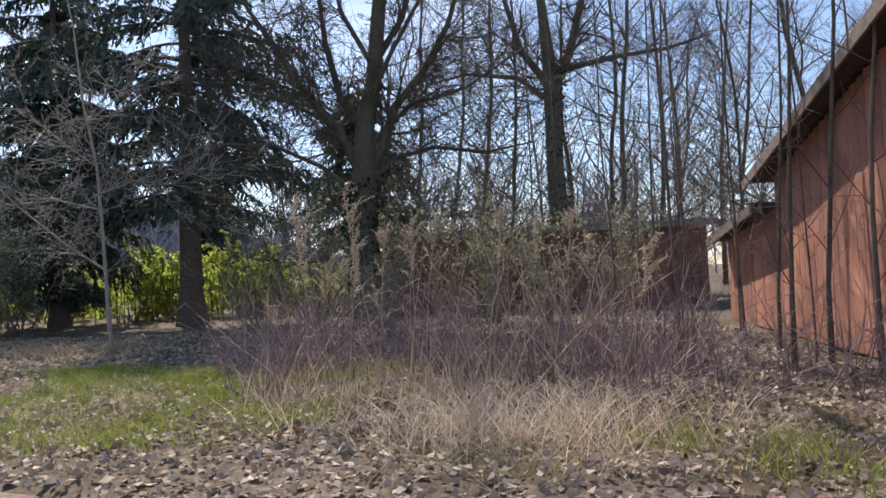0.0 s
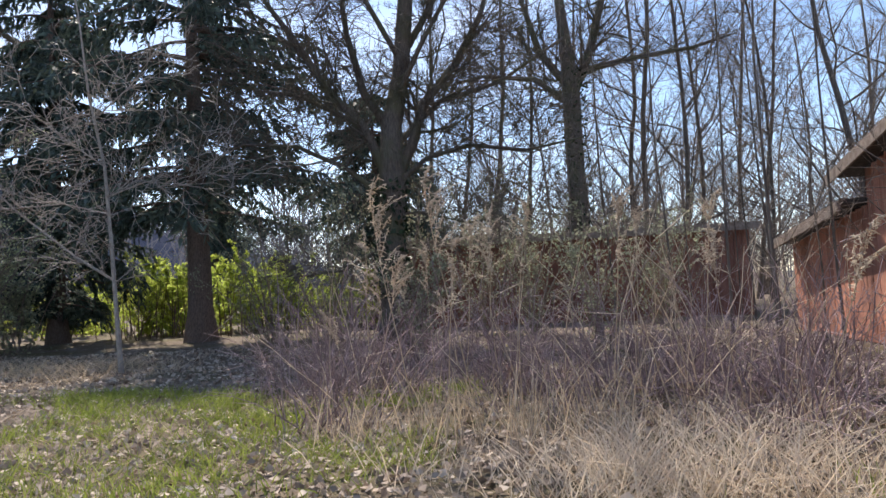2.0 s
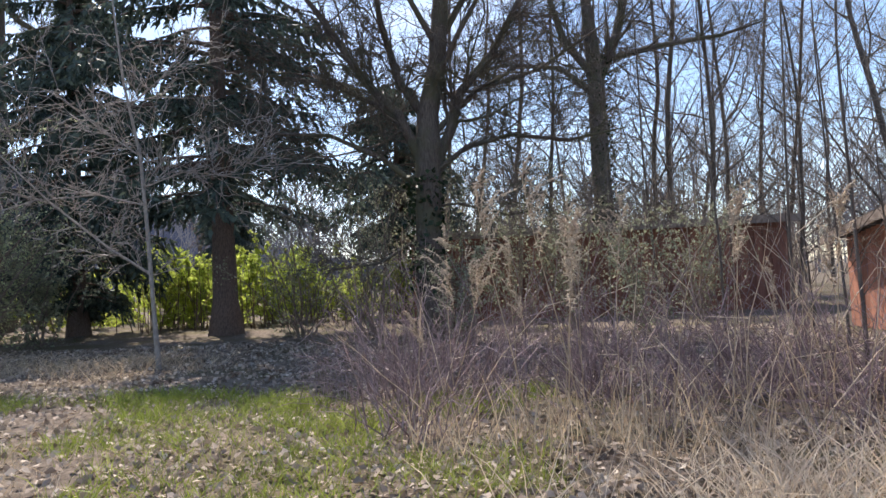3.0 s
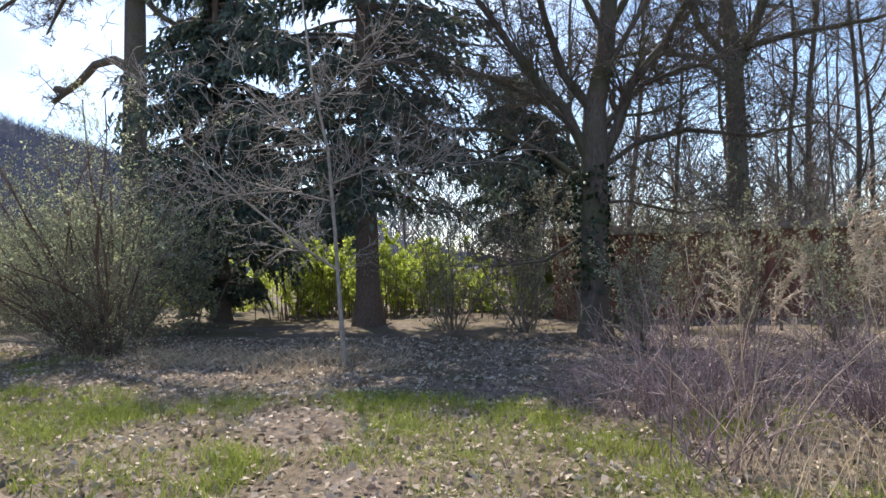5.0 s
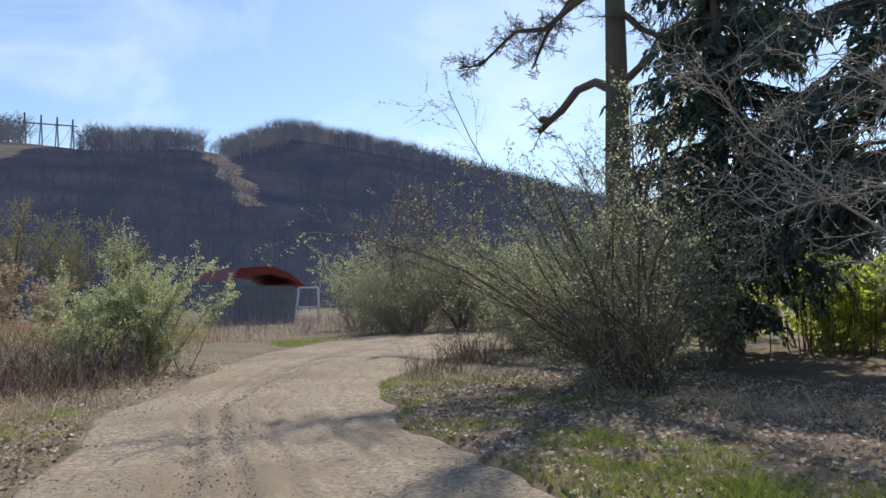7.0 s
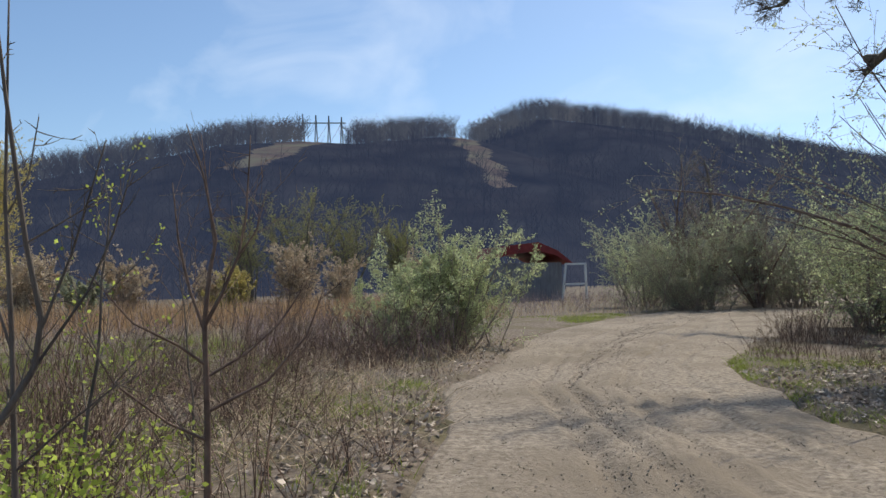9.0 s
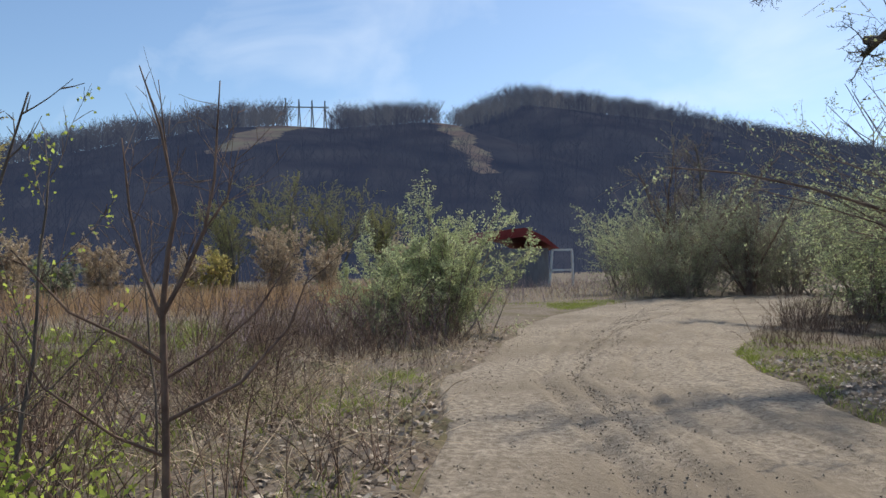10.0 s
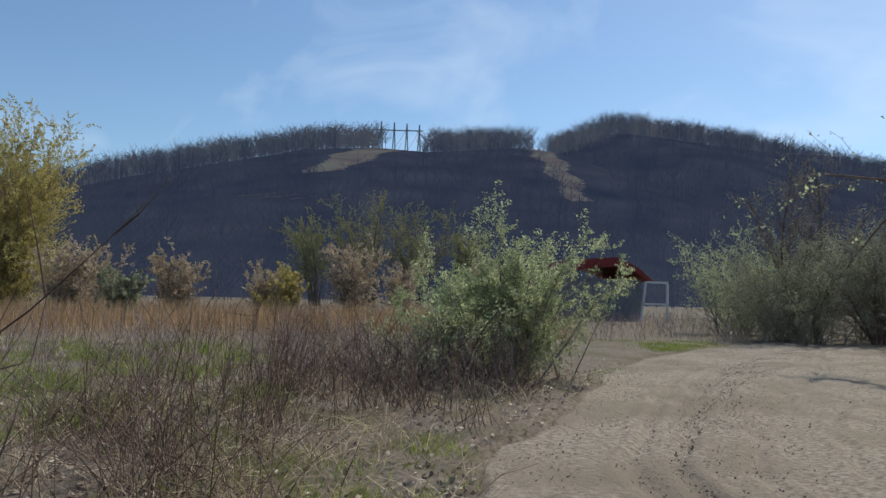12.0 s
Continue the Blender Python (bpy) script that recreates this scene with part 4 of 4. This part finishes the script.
def canes(name, x, y, hmin, hmax, mat, label, r=0.005, lean=0.5, droop=0.3):
    """Bowed round stems with side twigs."""
    segs = []
    for px, py in zip(x, y):
        h = rng.uniform(hmin, hmax)
        a = rng.uniform(0, 6.283)
        l = abs(rng.normal(0, lean))
        d = np.array([math.cos(a) * l, math.sin(a) * l, 1.0])
        d /= np.linalg.norm(d)
        p = np.array([px, py, -0.03])
        n = 5
        for i in range(n):
            d = d + np.array([rng.normal(0, .1), rng.normal(0, .1), -droop * i / n])
            d /= np.linalg.norm(d)
            q = p + d * h / n
            segs.append((*p, *q, r * (1 - 0.7 * i / n), r * (1 - 0.7 * (i + 1) / n)))
            if i > 1 and rng.random() < 0.7:
                e = d + rng.normal(0, 0.6, 3)
                segs.append((*q, *(q + e / np.linalg.norm(e) * h * 0.22), r * 0.45, r * 0.2))
            p = q
    tagged(link(name, tubes(name, segs, 3), mat), label, "brambles", kind="stuff")


def blob(n, cx, cy, sx, sy):
    """Clumps of stems round a middle."""
    m = max(8, n // 16)
    u, v = rng.normal(cx, sx, m), rng.normal(cy, sy, m)
    pick = (rng.random(n) ** 1.3 * m).astype(int)
    x, y = u[pick] + rng.normal(0, 0.15, n), v[pick] + rng.normal(0, 0.15, n)
    k = ~in_road(x, y)
    return x[k], y[k]


canes("bramble_patch", *blob(620, 3.8, 8.8, 1.7, 1.0), 0.6, 1.5, M_cane, "grey-purple tangle of bare bramble canes", 0.0075, 0.9, 0.3)
canes("bramble_patch", *blob(330, 6.3, 8.2, 1.0, 1.2), 0.5, 1.2, M_cane, "grey-purple tangle of bare bramble canes", 0.007, 0.9)
canes("tall_brambles", *blob(60, 4.5, 7.4, 0.9, 0.5), 0.9, 1.6, M_plume, "tall pale dead bramble stems", 0.0065, 0.55, 0.15)
canes("bramble_patch", *blob(260, 2.6, 9.8, 1.2, 1.2), 0.5, 1.1, M_cane, "grey-purple tangle of bare bramble canes", 0.005)
stalks("dry_grass", *blob(1200, 4.6, 6.0, 0.7, 0.35), 0.12, 0.48, M_plume, "pale dry grass standing at the track side", 0.65, 0.0036, 0.25)
stalks("dry_grass", *blob(380, 3.6, 7.2, 0.9, 0.5), 0.25, 0.7, M_straw, "pale dry grass among the brambles", 0.35, 0.004, 0.3)
stalks("dry_grass", *blob(900, 5.0, 5.3, 0.7, 0.35), 0.08, 0.3, M_straw, "flattened pale straw at the track side", 0.9, 0.003, 0.2)
stalks("dry_grass", *blob(1500, 0.5, 7.0, 2.5, 1.0), 0.06, 0.25, M_straw, "thin dry grass among fallen leaves", 0.9, 0.003, 0.2)
stalks("dry_grass", *blob(1600, -4.6, 13.0, 1.4, 0.6), 0.1, 0.4, M_straw, "flattened pale straw under the sapling", 0.9, 0.004, 0.2)

# tall dry weeds with seed plumes
def dry_weed(at, seed, h):
    rand = random.Random(seed)
    root = thing("dry_weed", at, "tall dry weed stalk with a feathery pale plume", "weed", "dry weeds")
    p, d, segs = Vector((0, 0, -0.04)), Vector((rand.gauss(0, .12), rand.gauss(0, .12), 1)), []
    n = 7
    for i in range(n):
        d = (d + Vector((rand.gauss(0, .05), rand.gauss(0, .05), 0))).normalized()
        q = p + d * h / n
        segs.append((*p, *q, 0.005 * (1 - .6 * i / n), 0.005 * (1 - .6 * (i + 1) / n)))
        p = q
    link("stem", rod("stem", segs, 4), M_straw, root)
    ps, bow = [], Vector((rand.gauss(0, .25), rand.gauss(0, .25), 0))
    for k in range(rand.randint(9, 14)):
        f = rand.uniform(0.68, 1.0)
        i = min(int(f * n), n - 1)
        a = Vector(segs[i][:3]).lerp(Vector(segs[i][3:6]), f * n - i)
        e = (Vector((rand.gauss(0, .35), rand.gauss(0, .35), 0.9)) + bow).normalized()
        L = h * 0.11 * (1.25 - f) * 4 * rand.uniform(.5, 1)
        for j in range(5):
            b = a + e * L / 5
            e = (e + Vector((0, 0, -0.1)) + bow * 0.1).normalized()
            ps.append((*a, *b, 0.002, 0.0015))
            for m in range(5):
                o = a.lerp(b, rand.random())
                t = o + Vector((rand.gauss(0, .018), rand.gauss(0, .018), rand.gauss(-.008, .012)))
                ps.append((*o, *t, 0.0055, 0.0015))
            a = b
    tagged(link("plume", tubes("plume", ps, 3), M_plume, root, "feathery pale seed plume"), kind="stuff")
    return root


wd = [dry_weed((3.1, 6.6, 0), 1, 1.55), dry_weed((5.2, 6.3, 0), 2, 1.5), dry_weed((3.6, 7.9, 0), 3, 1.9), dry_weed((4.3, 7.4, 0), 4, 1.8)]
for i in range(17):
    x, y = (rng.normal(3.9, 0.9), rng.normal(7.9, 0.6)) if i < 12 else (rng.normal(2.0, 0.5), rng.normal(8.7, 0.5))
    c = copy_thing(wd[i % 4], pose(x, max(y, 6.6), 0, 0, 0, rng.uniform(0, 360)))
    k = rng.uniform(0.7, 1.15)
    c.scale = (k, k, k)

# left of the track
canes("brush_patch", *blob(780, -13.2, 3.3, 2.3, 1.2), 0.4, 1.1, M_brush, "dark brown leafless brush beside the track", 0.006, 0.8, 0.3)
canes("brush_patch", *blob(620, -17.2, 6.6, 1.8, 1.4), 0.5, 1.4, M_brush, "brown leafless brush round the bush", 0.007, 0.8, 0.25)
canes("tall_brush", *blob(80, -11.6, 2.6, 1.3, 0.8), 0.9, 1.6, M_brush, "tall dark reddish stems beside the track", 0.008, 0.32, 0.05)
canes("tall_brush", *blob(60, -15.5, 5.2, 1.3, 0.8), 1.0, 1.7, M_brush, "tall dark reddish stems beside the track", 0.009, 0.2, 0.05)
canes("brush_patch", *blob(380, -9.6, 1.8, 1.0, 0.9), 0.4, 1.2, M_brush, "dark brown leafless brush beside the track", 0.006, 0.5, 0.15)
canes("brush_patch", *blob(600, -22, 6.5, 3, 2.5), 0.5, 1.3, M_cane, "pale bare brush in the field", 0.008, 0.6, 0.2)
stalks("dry_grass", *blob(2400, -12.6, 3.8, 2.4, 1.2), 0.1, 0.4, M_straw, "flattened dry grass beside the track", 1.3, 0.0045, 0.25)
stalks("dry_grass", *blob(1500, -17.5, 7.0, 2.0, 1.5), 0.12, 0.45, M_straw, "flattened dry grass round the bush", 0.7, 0.005, 0.25)
x, y = scatter(9000, -44, -31, -6, 18)
stalks("reed_bed", x, y, 0.6, 1.25, M_reed, "orange-brown dry reed bed across the field", 0.12, 0.012, 0.1)
x, y = scatter(3500, -34, -23, -4, 10)
stalks("dry_grass", x, y, 0.2, 0.6, M_straw, "short dry grass of the field", 0.4, 0.008, 0.2)
x, y = scatter(1500, -62, -29, 14, 44)
canes("field_brush", x, y, 0.4, 1.2, M_cane, "low pale brush round the far shed", 0.012, 0.35, 0.1)
x, y = scatter(5000, -62, -29, 12, 44)
stalks("dry_grass", x, y, 0.15, 0.5, M_straw, "dry grass beyond the bend", 0.5, 0.012, 0.2)
x, y = scatter(1300, -60, -24, -12, 14)
canes("field_brush", x, y, 0.4, 1.3, M_brush, "bare brush across the field", 0.012, 0.3, 0.1)
canes("verge_twigs", *blob(420, -15.3, 16.6, 1.0, 1.6), 0.4, 1.0, M_brush, "reddish bare twigs on the verge", 0.006, 0.5, 0.2)
canes("verge_twigs", *blob(240, -11.5, 14.2, 1.2, 0.7), 0.3, 0.7, M_brush, "reddish bare twigs on the verge", 0.005, 0.5, 0.2)


def near_sapling(at, seed, h, r, label, leaf=None, lean=(0, 0)):
    P = dict(levels=3, segs=(8, 6, 3), kids=(11, 5, 0), start=(0.2, 0.3, 0), taper=(0.3, 0.35, 0.5), wander=(0.07, 0.08, 0.1), up=(0.02, 0.09, 0.05),
             angle=(42, 36, 0), ratio=(0.5, 0.3, 0), thin=(0.6, 0.55, 0), leafy=1 if leaf else 9, leaves=1)
    return tree("budding_sapling", at, seed, h, r, P, label, "sapling", bark=M_bark_far, twig=M_brush, leaf=leaf, leaf_size=0.021, lean=lean, sides=6)


BUDS = dict(TW, per=1, clear=4, kids=(1, 0, 0), segs=(4, 2, 1), wander=(0.06, 0.1, 0.1), up=(0.12, 0.05, 0), reach=0.09, fine=0.0022)
limb_tree("budding_sapling", (-6.1, 2.08, 0), "dark forked budding sapling close beside the track",
          [(0, 0, -0.05, 0.0158), (0, 0, 0.95, 0.0144), (-0.02, 0.0, 1.15, 0.0086), (-0.04, -0.06, 1.6, 0.0058), (-0.04, -0.1, 1.95, 0.0029)],
          [[(0, 0, 0.95, 0.013), (0, 0.12, 1.08, 0.0122), (0, 0.22, 1.25, 0.0108), (0, 0.24, 1.41, 0.0101), (0, 0.195, 1.66, 0.0086), (0, 0.135, 2.16, 0.0065), (0, 0.09, 2.6, 0.0029)],
           [(0, 0.23, 1.35, 0.0058), (0.02, 0.33, 1.62, 0.0043), (0.02, 0.38, 1.8, 0.0036), (0.02, 0.44, 2.02, 0.0022)],
           [(0, 0.22, 1.25, 0.0058), (-0.03, 0.38, 1.5, 0.0043), (-0.03, 0.46, 1.7, 0.0036), (-0.03, 0.52, 1.92, 0.0022)],
           [(0, 0.19, 1.66, 0.0043), (0, 0.28, 1.72, 0.0029), (0, 0.47, 1.85, 0.0014)],
           [(0, 0.02, 1.0, 0.0058), (0, -0.15, 1.2, 0.0043), (0, -0.3, 1.5, 0.0022)]], 203, M_bark_far, BUDS)
limb_tree("budding_sapling", (-6.14, 2.24, 0), "straight dark budding sapling close beside the track",
          [(0, 0, -0.05, 0.013), (0, 0, 0.8, 0.0108), (0, -0.01, 1.35, 0.0086), (0, -0.03, 1.8, 0.0065), (0, -0.02, 2.5, 0.0029)],
          [[(0, -0.01, 1.3, 0.005), (0, -0.09, 1.6, 0.0043), (0, -0.13, 1.95, 0.0022)],
           [(0, -0.01, 0.9, 0.005), (0.05, 0.15, 1.05, 0.0036), (0.06, 0.34, 1.2, 0.0022)],
           [(0, -0.03, 1.75, 0.0043), (0.0, 0.04, 1.9, 0.0029), (0, 0.07, 2.1, 0.0014)]], 204, M_bark_far, BUDS)
limb_tree("budding_sapling", (-7.95, 3.03, 0), "dark many-forked bare sapling at the track side",
          [(0, 0, -0.05, 0.024), (0.0, 0.01, 0.7, 0.019), (0, 0.0, 1.3, 0.015), (0.02, 0.03, 1.6, 0.012), (0.03, 0.07, 1.8, 0.009), (0.02, 0.0, 2.2, 0.006), (0, -0.09, 2.5, 0.003)],
          [[(0, 0, 1.28, 0.013), (0.02, 0.1, 1.47, 0.011), (0.03, 0.2, 1.7, 0.009), (0.03, 0.25, 1.95, 0.007), (0.03, 0.285, 2.45, 0.003)],
           [(0.03, 0.06, 1.75, 0.007), (-0.03, 0.04, 2.0, 0.005), (-0.05, 0.0, 2.45, 0.002)],
           [(0, 0, 1.25, 0.011), (-0.03, -0.08, 1.5, 0.009), (-0.05, -0.14, 1.8, 0.006), (-0.05, -0.17, 2.15, 0.003)],
           [(0, 0.02, 0.77, 0.011), (0.05, 0.36, 0.93, 0.009), (0.08, 0.6, 1.19, 0.007), (0.08, 0.72, 1.49, 0.003)],
           [(0, 0.02, 0.98, 0.010), (-0.06, 0.26, 1.1, 0.008), (-0.1, 0.47, 1.27, 0.006), (-0.1, 0.64, 1.51, 0.003)],
           [(0, 0, 1.05, 0.010), (0.08, -0.16, 1.18, 0.008), (0.15, -0.4, 1.32, 0.006), (0.18, -0.62, 1.6, 0.003)],
           [(0, 0, 0.6, 0.009), (0.1, -0.22, 0.74, 0.007), (0.2, -0.5, 1.0, 0.005), (0.22, -0.66, 1.3, 0.003)],
           [(0.03, 0.2, 1.7, 0.006), (0.1, 0.3, 1.85, 0.005), (0.12, 0.36, 2.1, 0.002)]], 205, M_brush, dict(BUDS, reach=0.22, kids=(2, 0, 0), clear=3))
near_sapling((-8.6, 2.3, 0), 206, 2.2, 0.016, "thin sapling opening its first green leaves", M_fresh)
near_sapling((-9.6, 3.1, 0), 207, 1.9, 0.011, "thin bare sapling beside the track")
near_sapling((-8.0, 1.1, 0), 208, 2.2, 0.014, "thin bare sapling beside the track")
x, y = blob(420, -8.4, 1.8, 0.9, 0.6)
tagged(link("leafy_weeds", leaf_mesh("leafy_weeds", np.stack([np.repeat(x, 7) + rng.normal(0, .09, len(x) * 7), np.repeat(y, 7) + rng.normal(0, .09, len(x) * 7), np.abs(rng.normal(.25, .22, len(x) * 7))], 1), 0.032), M_fresh),
       "low green leafing weeds beside the track", "weeds", kind="stuff")

# ---- grass and litter ----
def grass(name, x, y, hmin, hmax, label, mat=None):
    stalks(name, x, y, hmin, hmax, mat or M_grass, label, 0.5, 0.0045, 0.3, category="grass")


def tufts(n, per, x0, x1, y0, y1, s=0.12):
    cx, cy = scatter(n, x0, x1, y0, y1)
    x, y = np.repeat(cx, per) + rng.normal(0, s, len(cx) * per), np.repeat(cy, per) + rng.normal(0, s, len(cx) * per)
    patchy = np.sin(1.3 * x + 0.9 * y) + np.sin(2.3 * y - 1.1 * x + 2) + 0.8 * np.sin(3.7 * x + 1.9 * y + 1) + rng.normal(0, 0.5, len(x))
    k = ~in_road(x, y) & (patchy > -0.25)
    return x[k], y[k]


grass("grass_verge", *tufts(1050, 48, -8, 3.0, 5.5, 10.2), 0.05, 0.22, "thin spring grass on the verge")
grass("grass_verge", *tufts(34, 40, 4.8, 7.4, 4.2, 5.8), 0.06, 0.25, "fresh grass at the track side")
grass("grass_verge", *tufts(460, 60, -14.2, -7.5, 8.6, 14.0), 0.05, 0.16, "green grass at the bend of the verge")
grass("grass_verge", *tufts(190, 60, -30, -24.5, 17.5, 21.5, 0.25), 0.06, 0.2, "bright green grass at the track's bend")
grass("grass_verge", *tufts(260, 50, -15, -8, 1.0, 6.6), 0.05, 0.2, "thin green grass beside the track")
grass("grass_verge", *tufts(460, 60, -28, -13, -1.5, 5.5, 0.2), 0.08, 0.34, "green grass patch in the field")
x, y = scatter(36000, -12, 8, 3.6, 17)
z = ground_z(x, y) + rng.uniform(0.005, 0.04, len(x))
tagged(link("fallen_leaves", leaf_mesh("fallen_leaves", np.stack([x, y, z], 1), 0.05, 0.6, 1.4), M_litter), "dry brown fallen leaves on the soil", "leaves", kind="stuff")
x, y = scatter(7000, 0, 8, 3.2, 7.5)
z = ground_z(x, y) + rng.uniform(0.005, 0.035, len(x))
tagged(link("fallen_leaves", leaf_mesh("fallen_leaves", np.stack([x, y, z], 1), 0.038, 0.5, 1.5), M_litter), "small dry leaves at the track side", "leaves", kind="stuff")
x, y = scatter(6500, -20, -7, 1.5, 12)
z = ground_z(x, y) + rng.uniform(0.005, 0.035, len(x))
tagged(link("fallen_leaves", leaf_mesh("fallen_leaves", np.stack([x, y, z], 1), 0.043, 0.5, 1.4), M_litter), "dry brown fallen leaves by the track", "leaves", kind="stuff")
# gravel on the track
t = np.concatenate([rng.normal(0.42, 0.06, 8000), rng.normal(0.14, 0.1, 2600), rng.uniform(0.03, 0.97, 6000)])
t = np.clip(t, 0.02, 0.98)
s = rng.uniform(0.2, 0.78, len(t)) * (NL - 1)
i0 = s.astype(int)
c = line_l[i0] * (1 - t)[:, None] + line_r[i0] * t[:, None] + rng.normal(0, 0.12, (len(t), 2))
rad = rng.uniform(0.003, 0.009, len(t)) * rng.choice((1, 1, 1, 1.5), len(t))
zz = np.interp(t, tt, 0.015 + rut * 0.6) + rad * 0.1
segs = np.stack([c[:, 0], c[:, 1], zz, c[:, 0] + rng.normal(0, .006, len(t)), c[:, 1] + rng.normal(0, .006, len(t)), zz + rad * 0.8, rad, rad * 0.45], 1)
tagged(link("gravel", tubes("gravel", segs, 5), M_pebble), "loose dark gravel scattered on the dirt track", "gravel", kind="stuff")
